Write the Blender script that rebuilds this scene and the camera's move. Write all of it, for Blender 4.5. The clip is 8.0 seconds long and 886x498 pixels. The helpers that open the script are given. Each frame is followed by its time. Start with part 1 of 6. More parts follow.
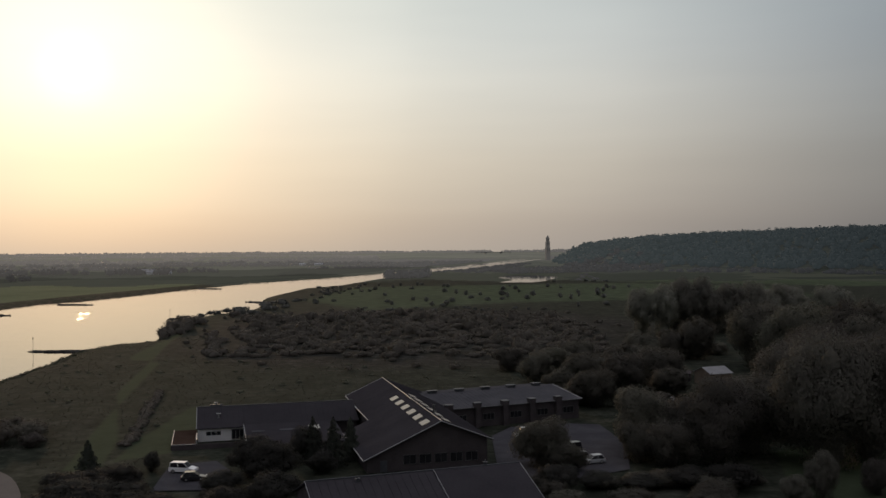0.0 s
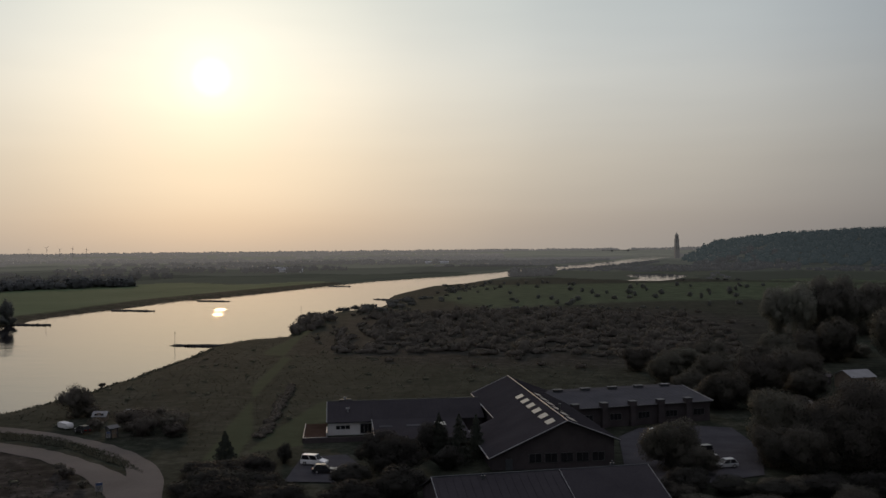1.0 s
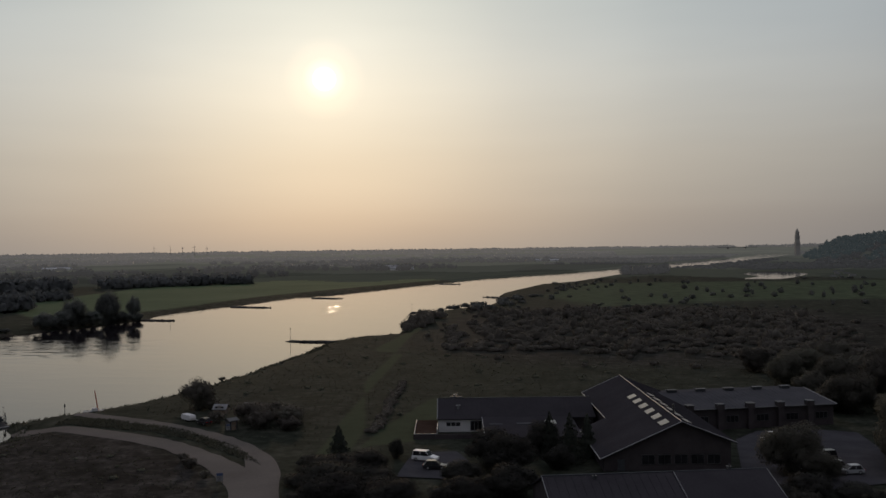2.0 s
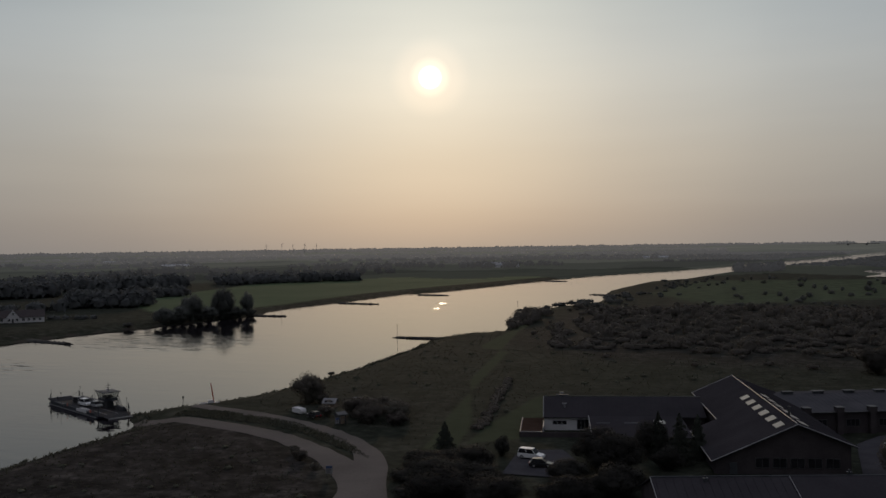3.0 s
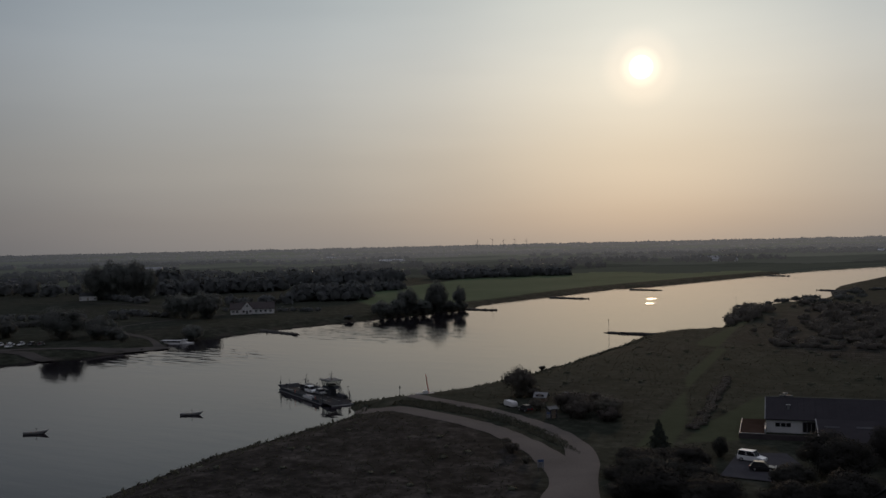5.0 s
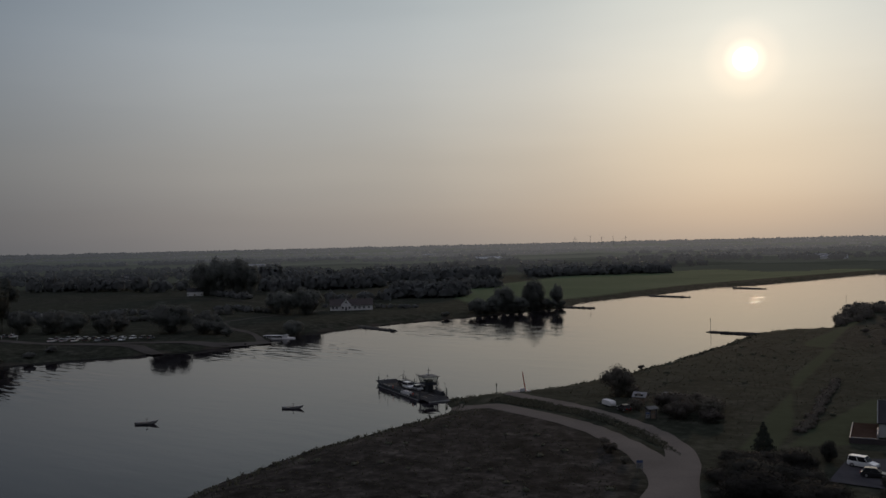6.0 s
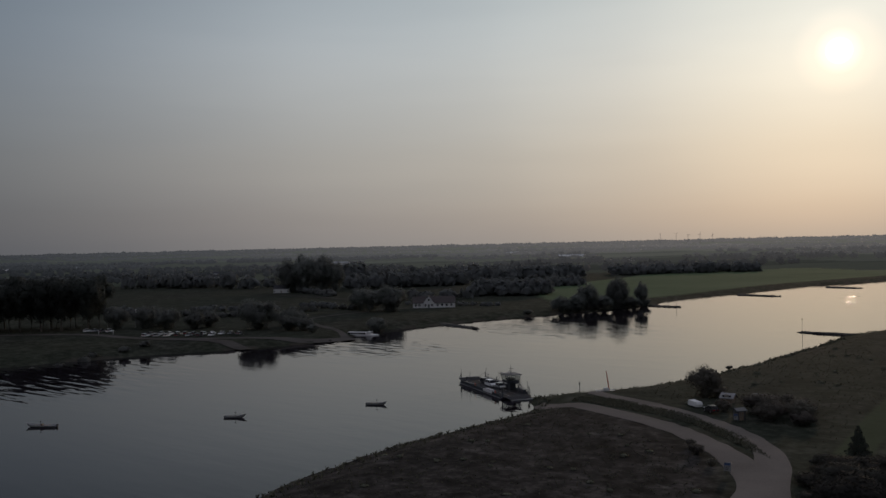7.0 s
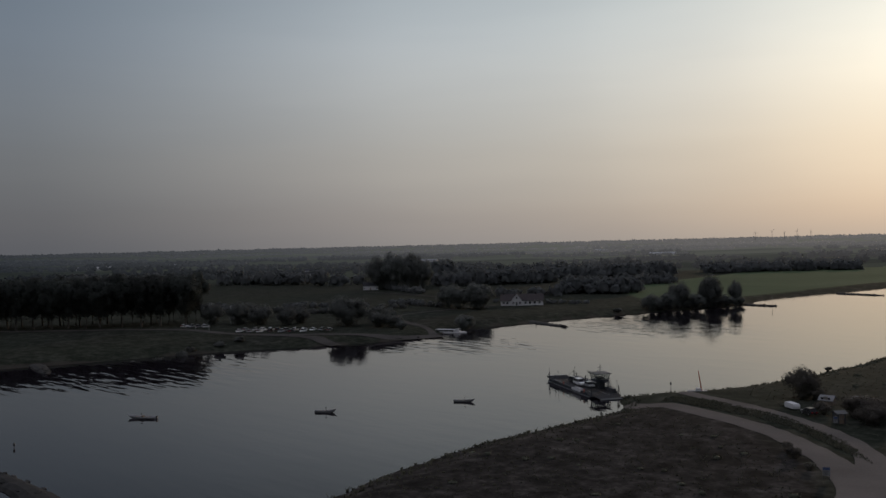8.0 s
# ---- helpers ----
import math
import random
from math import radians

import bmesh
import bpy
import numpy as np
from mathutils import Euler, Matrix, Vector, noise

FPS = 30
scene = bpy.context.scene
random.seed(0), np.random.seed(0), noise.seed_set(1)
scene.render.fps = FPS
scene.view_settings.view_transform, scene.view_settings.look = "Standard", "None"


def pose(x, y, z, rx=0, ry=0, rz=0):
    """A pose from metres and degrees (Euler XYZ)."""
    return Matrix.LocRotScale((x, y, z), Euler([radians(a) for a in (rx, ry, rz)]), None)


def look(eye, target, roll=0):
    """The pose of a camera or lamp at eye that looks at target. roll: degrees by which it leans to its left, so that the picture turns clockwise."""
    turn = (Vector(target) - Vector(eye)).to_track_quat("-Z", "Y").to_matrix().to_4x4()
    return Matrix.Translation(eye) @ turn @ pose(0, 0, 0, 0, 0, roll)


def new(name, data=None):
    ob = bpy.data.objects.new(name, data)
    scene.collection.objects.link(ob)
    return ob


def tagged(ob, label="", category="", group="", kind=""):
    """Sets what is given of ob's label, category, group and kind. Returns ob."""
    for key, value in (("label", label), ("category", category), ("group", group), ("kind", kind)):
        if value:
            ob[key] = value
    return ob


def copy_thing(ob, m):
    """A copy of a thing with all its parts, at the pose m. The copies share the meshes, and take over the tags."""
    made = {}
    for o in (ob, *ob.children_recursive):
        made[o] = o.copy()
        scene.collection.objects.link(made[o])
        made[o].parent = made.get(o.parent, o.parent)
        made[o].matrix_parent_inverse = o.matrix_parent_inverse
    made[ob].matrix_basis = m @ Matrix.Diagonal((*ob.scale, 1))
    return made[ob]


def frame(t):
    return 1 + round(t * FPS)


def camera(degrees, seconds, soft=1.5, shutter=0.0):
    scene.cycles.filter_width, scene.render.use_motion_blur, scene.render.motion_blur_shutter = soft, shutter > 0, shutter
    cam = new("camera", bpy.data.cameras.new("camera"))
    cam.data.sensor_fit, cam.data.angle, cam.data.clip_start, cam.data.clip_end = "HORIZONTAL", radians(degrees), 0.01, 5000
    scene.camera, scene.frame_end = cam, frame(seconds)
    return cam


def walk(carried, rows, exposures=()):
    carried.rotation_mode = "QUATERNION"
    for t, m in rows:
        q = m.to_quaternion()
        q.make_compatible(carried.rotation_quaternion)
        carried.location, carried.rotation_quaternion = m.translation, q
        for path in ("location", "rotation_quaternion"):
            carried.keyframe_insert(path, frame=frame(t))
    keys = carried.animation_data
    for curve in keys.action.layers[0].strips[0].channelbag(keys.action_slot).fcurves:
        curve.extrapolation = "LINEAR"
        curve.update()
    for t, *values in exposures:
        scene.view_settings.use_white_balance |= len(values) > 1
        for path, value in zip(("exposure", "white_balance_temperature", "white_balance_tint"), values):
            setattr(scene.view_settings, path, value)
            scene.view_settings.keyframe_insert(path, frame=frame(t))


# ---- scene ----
# ---- camera: a drone that turns on the spot, 38 m over the river meadows ----
cam = camera(51.0, 8.0, soft=1.5)
PATH = [
    (0.0, pose(0, 0, 38, 90.015, 0.466, 0.000)),
    (0.5, pose(0, 0, 38, 89.997, 0.473, 3.771)),
    (1.0, pose(0, 0, 38, 89.968, 0.592, 7.699)),
    (1.5, pose(0, 0, 38, 89.953, 0.693, 11.121)),
    (3.0, pose(0, 0, 38, 89.826, 0.869, 20.957)),
    (3.5, pose(0, 0, 38, 89.807, 0.913, 24.048)),
    (4.0, pose(0, 0, 38, 89.755, 1.041, 27.361)),
    (4.5, pose(0, 0, 38, 89.740, 1.176, 30.599)),
    (6.0, pose(0, 0, 38, 89.696, 1.323, 39.825)),
    (6.5, pose(0, 0, 38, 89.687, 1.216, 42.268)),
    (7.0, pose(0, 0, 38, 89.675, 1.331, 44.903)),
    (7.5, pose(0, 0, 38, 89.650, 1.374, 47.490)),
    (8.0, pose(0, 0, 38, 89.653, 1.406, 50.317)),
]
EXPOSURES = [(0.0, 0.68, 7300, 10), (0.5, 0.58, 7150, 10), (1.5, 0.33, 6950, 10), (3.5, 0.02, 6700, 10), (6.5, 0.12, 6600, 10), (8.0, 0.32, 6650, 10)]
walk(cam, PATH, EXPOSURES)

# ---- sky and sun ----
SUN_AZ, SUN_EL = 21.6, 10.3          # degrees left of +y, degrees up
SUN_DIR = Vector((-math.sin(radians(SUN_AZ)) * math.cos(radians(SUN_EL)),
                  math.cos(radians(SUN_AZ)) * math.cos(radians(SUN_EL)), math.sin(radians(SUN_EL))))


def ramp_node(nt, fac, stops, interp="EASE"):
    n = nt.nodes.new("ShaderNodeValToRGB")
    n.color_ramp.interpolation = interp
    el = n.color_ramp.elements
    while len(el) > 1:
        el.remove(el[-1])
    for i, (p, c) in enumerate(stops):
        e = el[0] if i == 0 else el.new(p)
        e.position = p
        e.color = (*c, 1) if len(c) == 3 else c
    nt.links.new(fac, n.inputs[0])
    return n.outputs[0]


def math_node(nt, op, a, b=None, clamp=False):
    n = nt.nodes.new("ShaderNodeMath")
    n.operation, n.use_clamp = op, clamp
    for i, q in enumerate((a, b)):
        if q is None:
            continue
        if isinstance(q, (int, float)):
            n.inputs[i].default_value = q
        else:
            nt.links.new(q, n.inputs[i])
    return n.outputs[0]


def mix_node(nt, kind, fac, a, b):
    n = nt.nodes.new("ShaderNodeMix")
    n.data_type, n.blend_type = "RGBA", kind
    for sock, q in ((n.inputs[0], fac), (n.inputs[6], a), (n.inputs[7], b)):
        if isinstance(q, (int, float)):
            sock.default_value = q
        elif isinstance(q, tuple):
            sock.default_value = (*q, 1)
        else:
            nt.links.new(q, sock)
    return n.outputs[2]


def make_sky():
    world = bpy.data.worlds.new("evening_sky")
    scene.world = world
    world.use_nodes = True
    nt = world.node_tree
    nt.nodes.clear()
    out = nt.nodes.new("ShaderNodeOutputWorld")
    bg = nt.nodes.new("ShaderNodeBackground")
    sky = nt.nodes.new("ShaderNodeTexSky")
    sky.sky_type, sky.sun_disc = "NISHITA", False
    sky.sun_elevation, sky.sun_rotation = radians(SUN_EL), radians(-SUN_AZ)
    sky.dust_density, sky.air_density, sky.ozone_density = 2.0, 1.4, 1.0
    tc = nt.nodes.new("ShaderNodeTexCoord")
    sep = nt.nodes.new("ShaderNodeSeparateXYZ")
    nt.links.new(tc.outputs["Generated"], sep.inputs[0])
    dot = nt.nodes.new("ShaderNodeVectorMath")
    dot.operation = "DOT_PRODUCT"
    dot.inputs[1].default_value = SUN_DIR
    nt.links.new(tc.outputs["Generated"], dot.inputs[0])
    ang = math_node(nt, "DIVIDE", math_node(nt, "ARCCOSINE", math_node(nt, "MINIMUM", dot.outputs["Value"], 1.0)), math.pi)
    up = math_node(nt, "MAXIMUM", sep.outputs[2], 0.0)
    # haze: mauve-grey at the horizon, paler then bluer above; the unseen zenith is brightened to lift the land
    haze = ramp_node(nt, up, [(0.0, (.258, .249, .240)), (0.045, (.312, .302, .287)), (0.11, (.385, .384, .369)),
                              (0.20, (.412, .446, .462)), (0.30, (.355, .405, .440)), (0.50, (.46, .485, .53)), (1.0, (.90, .875, .95))], "CARDINAL")
    # forward scattering round the sun
    glow = ramp_node(nt, ang, [(0.0, (.66, .63, .565)), (0.022, (.60, .58, .525)), (0.06, (.485, .477, .45)), (0.11, (.39, .393, .388)),
                               (0.19, (.285, .293, .305)), (0.29, (.128, .143, .168)), (0.5, (.155, .160, .180)), (1.0, (.150, .154, .172))], "CARDINAL")
    col = mix_node(nt, "MULTIPLY", 1.0, haze, glow)
    # thin streaks of cloud
    m = nt.nodes.new("ShaderNodeMapping")
    m.inputs["Scale"].default_value = (2.0, 2.0, 16.0)
    nt.links.new(tc.outputs["Generated"], m.inputs[0])
    nz = nt.nodes.new("ShaderNodeTexNoise")
    nz.inputs["Scale"].default_value, nz.inputs["Detail"].default_value = 1.0, 3.0
    nt.links.new(m.outputs[0], nz.inputs[0])
    streak = ramp_node(nt, nz.outputs[0], [(0.3, (.965, .967, .972)), (0.7, (1.03, 1.025, 1.02))])
    col = mix_node(nt, "MULTIPLY", 1.0, col, streak)
    gain = mix_node(nt, "MULTIPLY", 1.0, col, (2.45, 2.45, 2.5))
    skyw = mix_node(nt, "MULTIPLY", 1.0, sky.outputs[0], (.003, .003, .003))
    col = mix_node(nt, "ADD", 1.0, gain, skyw)
    disc = ramp_node(nt, math_node(nt, "MULTIPLY", ang, 30.0), [(0.0, (1, .97, .86)), (0.068, (1, .95, .82)), (0.128, (.15, .11, .07)), (0.23, (.045, .030, .018)), (0.45, (0, 0, 0))])
    disc = mix_node(nt, "MULTIPLY", 1.0, disc, (2.2, 2.2, 2.2))
    col = mix_node(nt, "ADD", 1.0, col, disc)
    nt.links.new(col, bg.inputs[0])
    bg.inputs[1].default_value = 1.0
    nt.links.new(bg.outputs[0], out.inputs[0])


make_sky()
sun = new("sun", bpy.data.lights.new("sun", "SUN"))
sun.data.energy, sun.data.angle, sun.data.color = 0.45, radians(2.5), (1.0, 0.72, 0.48)
sun.matrix_world = look((0, 0, 0), -SUN_DIR)
sun.location = (0, 0, 300)

# ---- materials ----
def base_nodes(name):
    m = bpy.data.materials.new(name)
    m.use_nodes = True
    nt = m.node_tree
    nt.nodes.clear()
    out = nt.nodes.new("ShaderNodeOutputMaterial")
    p = nt.nodes.new("ShaderNodeBsdfPrincipled")
    nt.links.new(p.outputs[0], out.inputs[0])
    return m, nt, p, out


def noise_node(nt, vec, scale, detail=4.0, rough=0.55):
    n = nt.nodes.new("ShaderNodeTexNoise")
    n.inputs["Scale"].default_value, n.inputs["Detail"].default_value, n.inputs["Roughness"].default_value = scale, detail, rough
    nt.links.new(vec, n.inputs["Vector"])
    return n.outputs["Fac"]


def position(nt):
    return nt.nodes.new("ShaderNodeNewGeometry").outputs["Position"]


def bump_to(nt, p, height, strength, dist=0.05):
    b = nt.nodes.new("ShaderNodeBump")
    b.inputs["Strength"].default_value, b.inputs["Distance"].default_value = strength, dist
    nt.links.new(height, b.inputs["Height"])
    nt.links.new(b.outputs[0], p.inputs["Normal"])


def surface(name, dark, light, coarse=0.3, fine=6.0, rough=0.7, metal=0.0, bump=0.3, dist=0.02, spec=0.5, vary=0.12):
    """Colour between two tones by a coarse stain and a fine grain, a little different from piece to piece."""
    m, nt, p, _ = base_nodes(name)
    pos = position(nt)
    a, b = noise_node(nt, pos, coarse, 5), noise_node(nt, pos, fine, 3)
    f = math_node(nt, "ADD", math_node(nt, "MULTIPLY", a, 0.65), math_node(nt, "MULTIPLY", b, 0.35))
    col = ramp_node(nt, f, [(0.32, dark), (0.68, light)], "LINEAR")
    info = nt.nodes.new("ShaderNodeObjectInfo")
    v = math_node(nt, "ADD", math_node(nt, "MULTIPLY", info.outputs["Random"], 2 * vary), 1 - vary)
    hs = nt.nodes.new("ShaderNodeHueSaturation")
    nt.links.new(v, hs.inputs["Value"])
    nt.links.new(col, hs.inputs["Color"])
    nt.links.new(hs.outputs[0], p.inputs["Base Color"])
    p.inputs["Roughness"].default_value, p.inputs["Metallic"].default_value = rough, metal
    p.inputs["Specular IOR Level"].default_value = spec
    if bump:
        bump_to(nt, p, b, bump, dist)
    return m


def glass_dark(name, tint=(0.014, 0.014, 0.015)):
    m, nt, p, _ = base_nodes(name)
    f = noise_node(nt, position(nt), 0.6, 3)
    nt.links.new(ramp_node(nt, f, [(0.3, tint), (0.7, tuple(1.7 * c for c in tint))]), p.inputs["Base Color"])
    p.inputs["Roughness"].default_value, p.inputs["Specular IOR Level"].default_value = 0.15, 0.1
    return m


def foliage(name, dark, light, clear=0.22, coarse=0.25, spec=0.08):
    """Leaves: two-tone, different from tree to tree and leaf to leaf, with light passing through."""
    m, nt, p, out = base_nodes(name)
    geo = nt.nodes.new("ShaderNodeNewGeometry")
    info = nt.nodes.new("ShaderNodeObjectInfo")
    n = noise_node(nt, geo.outputs["Position"], coarse, 3)
    f = math_node(nt, "ADD", math_node(nt, "MULTIPLY", n, 0.5), math_node(nt, "MULTIPLY", geo.outputs["Random Per Island"], 0.5))
    col = ramp_node(nt, f, [(0.22, dark), (0.78, light)], "LINEAR")
    hs = nt.nodes.new("ShaderNodeHueSaturation")
    nt.links.new(math_node(nt, "ADD", math_node(nt, "MULTIPLY", info.outputs["Random"], 0.05), 0.475), hs.inputs["Hue"])
    nt.links.new(math_node(nt, "ADD", math_node(nt, "MULTIPLY", info.outputs["Random"], 0.5), 0.75), hs.inputs["Value"])
    nt.links.new(col, hs.inputs["Color"])
    nt.links.new(hs.outputs[0], p.inputs["Base Color"])
    p.inputs["Roughness"].default_value, p.inputs["Specular IOR Level"].default_value = 0.75, spec
    t = nt.nodes.new("ShaderNodeBsdfTranslucent")
    nt.links.new(hs.outputs[0], t.inputs[0])
    mx = nt.nodes.new("ShaderNodeMixShader")
    mx.inputs[0].default_value = clear
    nt.links.new(p.outputs[0], mx.inputs[1])
    nt.links.new(t.outputs[0], mx.inputs[2])
    nt.links.new(mx.outputs[0], out.inputs[0])
    return m


# Painted haze: start distance in metres and emission colour of each band
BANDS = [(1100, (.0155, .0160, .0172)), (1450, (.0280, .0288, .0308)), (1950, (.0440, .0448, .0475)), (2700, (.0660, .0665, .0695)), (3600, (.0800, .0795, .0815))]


def haze_emission(nt, p, glow, gain=1.0):
    """Evening haze painted on the backdrop as emission: brightest towards the sun."""
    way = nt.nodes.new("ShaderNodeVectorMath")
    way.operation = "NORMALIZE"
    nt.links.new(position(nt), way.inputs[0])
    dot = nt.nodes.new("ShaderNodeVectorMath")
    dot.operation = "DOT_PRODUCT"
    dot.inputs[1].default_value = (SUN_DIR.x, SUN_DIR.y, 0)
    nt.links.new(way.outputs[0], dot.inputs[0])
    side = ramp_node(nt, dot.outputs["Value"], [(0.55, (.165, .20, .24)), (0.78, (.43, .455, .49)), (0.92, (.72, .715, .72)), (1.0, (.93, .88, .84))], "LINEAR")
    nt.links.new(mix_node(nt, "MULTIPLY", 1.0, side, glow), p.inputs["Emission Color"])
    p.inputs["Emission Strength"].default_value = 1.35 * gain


def hazed_material(name, glow, tones=((.020, .023, .022), (.027, .031, .030))):
    """Distant woods of the backdrop: dark leaves with kilometres of evening haze painted in as emission."""
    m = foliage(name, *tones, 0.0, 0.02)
    haze_emission(m.node_tree, m.node_tree.nodes["Principled BSDF"], glow)
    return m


def hazed_plain(name, glow):
    """Fields of the backdrop plain, with haze painted in as emission."""
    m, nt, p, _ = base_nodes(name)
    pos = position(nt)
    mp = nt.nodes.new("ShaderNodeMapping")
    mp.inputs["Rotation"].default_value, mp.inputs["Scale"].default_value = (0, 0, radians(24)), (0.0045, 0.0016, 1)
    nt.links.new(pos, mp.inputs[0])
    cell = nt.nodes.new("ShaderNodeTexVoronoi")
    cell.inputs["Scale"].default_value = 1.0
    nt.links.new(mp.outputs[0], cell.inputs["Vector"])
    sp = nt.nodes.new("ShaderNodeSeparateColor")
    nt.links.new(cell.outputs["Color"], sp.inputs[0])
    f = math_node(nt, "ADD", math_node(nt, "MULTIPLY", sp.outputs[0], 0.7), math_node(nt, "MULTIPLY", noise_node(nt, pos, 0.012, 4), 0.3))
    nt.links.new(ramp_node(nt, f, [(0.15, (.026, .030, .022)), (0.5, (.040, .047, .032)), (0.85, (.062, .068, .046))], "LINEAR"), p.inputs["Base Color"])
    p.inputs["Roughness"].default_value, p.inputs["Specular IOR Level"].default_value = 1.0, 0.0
    haze_emission(nt, p, glow, 0.85)
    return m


def ground_material():
    m, nt, p, _ = base_nodes("meadow_ground")
    pos = position(nt)
    big, mid, fine = noise_node(nt, pos, 0.012, 5), noise_node(nt, pos, 0.09, 5, 0.65), noise_node(nt, pos, 0.9, 5, 0.7)
    clump = noise_node(nt, pos, 0.32, 3, 0.6)
    f = math_node(nt, "ADD", math_node(nt, "MULTIPLY", mid, 0.35), math_node(nt, "ADD", math_node(nt, "MULTIPLY", clump, 0.40), math_node(nt, "MULTIPLY", fine, 0.25)))
    rough_grass = ramp_node(nt, f, [(0.37, (.014, .016, .012)), (0.46, (.023, .026, .019)), (0.53, (.034, .038, .028)), (0.62, (.057, .058, .046))], "LINEAR")
    dry = ramp_node(nt, f, [(0.38, (.008, .0075, .007)), (0.47, (.021, .019, .018)), (0.53, (.038, .034, .032)), (0.62, (.088, .079, .073))], "LINEAR")
    dr = nt.nodes.new("ShaderNodeAttribute")
    dr.attribute_name = "dry"
    dryness = math_node(nt, "ADD", dr.outputs["Fac"], ramp_node(nt, big, [(0.50, (0, 0, 0)), (0.66, (.22, .22, .22))]), True)
    col = mix_node(nt, "MIX", dryness, rough_grass, dry)
    lawn = ramp_node(nt, f, [(0.3, (.030, .040, .023)), (0.7, (.051, .063, .038))], "LINEAR")
    pasture = ramp_node(nt, math_node(nt, "ADD", math_node(nt, "MULTIPLY", big, 0.6), math_node(nt, "MULTIPLY", mid, 0.4)),
                        [(0.3, (.056, .078, .044)), (0.5, (.074, .102, .056)), (0.72, (.092, .116, .070))], "LINEAR")
    mud = ramp_node(nt, f, [(0.3, (.028, .026, .021)), (0.7, (.06, .055, .045))], "LINEAR")
    at = nt.nodes.new("ShaderNodeAttribute")
    at.attribute_name = "cover"
    sp = nt.nodes.new("ShaderNodeSeparateColor")
    nt.links.new(at.outputs["Color"], sp.inputs[0])
    wob = math_node(nt, "MULTIPLY", math_node(nt, "SUBTRACT", mid, 0.5), 0.8)
    for sock, c in ((sp.outputs[0], lawn), (sp.outputs[1], pasture), (sp.outputs[2], mud)):
        k = ramp_node(nt, math_node(nt, "ADD", sock, math_node(nt, "MULTIPLY", wob, math_node(nt, "MULTIPLY", sock, 1.0))), [(0.35, (0, 0, 0)), (0.65, (1, 1, 1))])
        col = mix_node(nt, "MIX", k, col, c)
    nt.links.new(col, p.inputs["Base Color"])
    p.inputs["Roughness"].default_value, p.inputs["Specular IOR Level"].default_value = 0.95, 0.01
    bump_to(nt, p, fine, 0.25, 0.2)
    return m


def water_material():
    m, nt, p, _ = base_nodes("river_water")
    pos = position(nt)
    p.inputs["Base Color"].default_value = (.011, .009, .012, 1)
    p.inputs["Roughness"].default_value, p.inputs["IOR"].default_value = 0.02, 1.178
    mp = nt.nodes.new("ShaderNodeMapping")
    mp.inputs["Rotation"].default_value = (0, 0, radians(-38))
    mp.inputs["Scale"].default_value = (0.22, 1.0, 1.0)
    nt.links.new(pos, mp.inputs[0])
    swell, ripple, patch = noise_node(nt, mp.outputs[0], 0.16, 2), noise_node(nt, mp.outputs[0], 0.75, 2), noise_node(nt, pos, 0.012, 3)
    calm = ramp_node(nt, patch, [(0.42, (.4, .4, .4)), (0.60, (1, 1, 1))])
    h = math_node(nt, "ADD", math_node(nt, "MULTIPLY", swell, 0.055), math_node(nt, "MULTIPLY", math_node(nt, "MULTIPLY", ripple, calm), 0.028))

    def spot(x, y, r):
        away = nt.nodes.new("ShaderNodeVectorMath")
        away.operation = "DISTANCE"
        away.inputs[1].default_value = (x, y, -2.5)
        nt.links.new(pos, away.inputs[0])
        return ramp_node(nt, math_node(nt, "DIVIDE", away.outputs["Value"], 2.0 * r), [(0.2, (1, 1, 1)), (0.5, (0, 0, 0))])
    # choppy spots in mid stream placed to glint at the camera, wakes placed where it sees the far trees mirrored and
    # off the ferry
    chop = math_node(nt, "MULTIPLY", noise_node(nt, pos, 1.3, 1), math_node(nt, "MULTIPLY", math_node(nt, "ADD", spot(-237, 614, 5.5), spot(-221, 566, 4)), 0.16))
    wake = math_node(nt, "ADD", spot(-272, 235, 45), math_node(nt, "ADD", spot(-258, 345, 60), spot(-295, 118, 60)), True)
    wv = math_node(nt, "MULTIPLY", noise_node(nt, mp.outputs[0], 0.33, 1), math_node(nt, "MULTIPLY", wake, 0.26))
    eddy = math_node(nt, "MULTIPLY", noise_node(nt, pos, 0.9, 2), math_node(nt, "MULTIPLY", spot(-172, 176, 16), 0.05))
    h = math_node(nt, "ADD", math_node(nt, "ADD", h, chop), math_node(nt, "ADD", wv, eddy))
    bump_to(nt, p, h, 1.0, 1.0)
    return m


M_GROUND, M_WATER = ground_material(), water_material()
# farther trees get leaves lightened for haze, nearer hedges a darker tone
M_LEAF = foliage("broad_leaves", (.088, .084, .069), (.126, .120, .098), 0.42)
M_LEAF_DARK = foliage("near_dark_leaves", (.038, .037, .033), (.058, .056, .049), 0.40)
# copse leaves, base colour lightened to stand in for haze
M_LEAF_COPSE = foliage("hazed_copse_leaves", (0.153, 0.153, 0.126), (0.212, 0.207, 0.173), 0.4)
M_LEAF_PALE = foliage("willow_leaves", (.088, .084, .071), (.128, .121, .102), 0.42)
M_LEAF_SHRUB = foliage("shrub_leaves", (.099, .090, .077), (.147, .135, .114), 0.42)
M_NEEDLE = foliage("conifer_needles", (.030, .034, .028), (.050, .056, .044), 0.3)
# far-bank leaves: distance haze put into the base colour as a paler tone
M_LEAF_PLAIN = foliage("hazed_far_bank_leaves", (.121, .128, .117), (.165, .172, .156), 0.45)
M_LEAF_PLANT = foliage("plantation_leaves", (.056, .062, .056), (.080, .086, .076), 0.4)
# the far tower's paleness is haze put in as emission
M_HAZED_TOWER = hazed_material("backdrop_tower_haze", (.046, .046, .048))
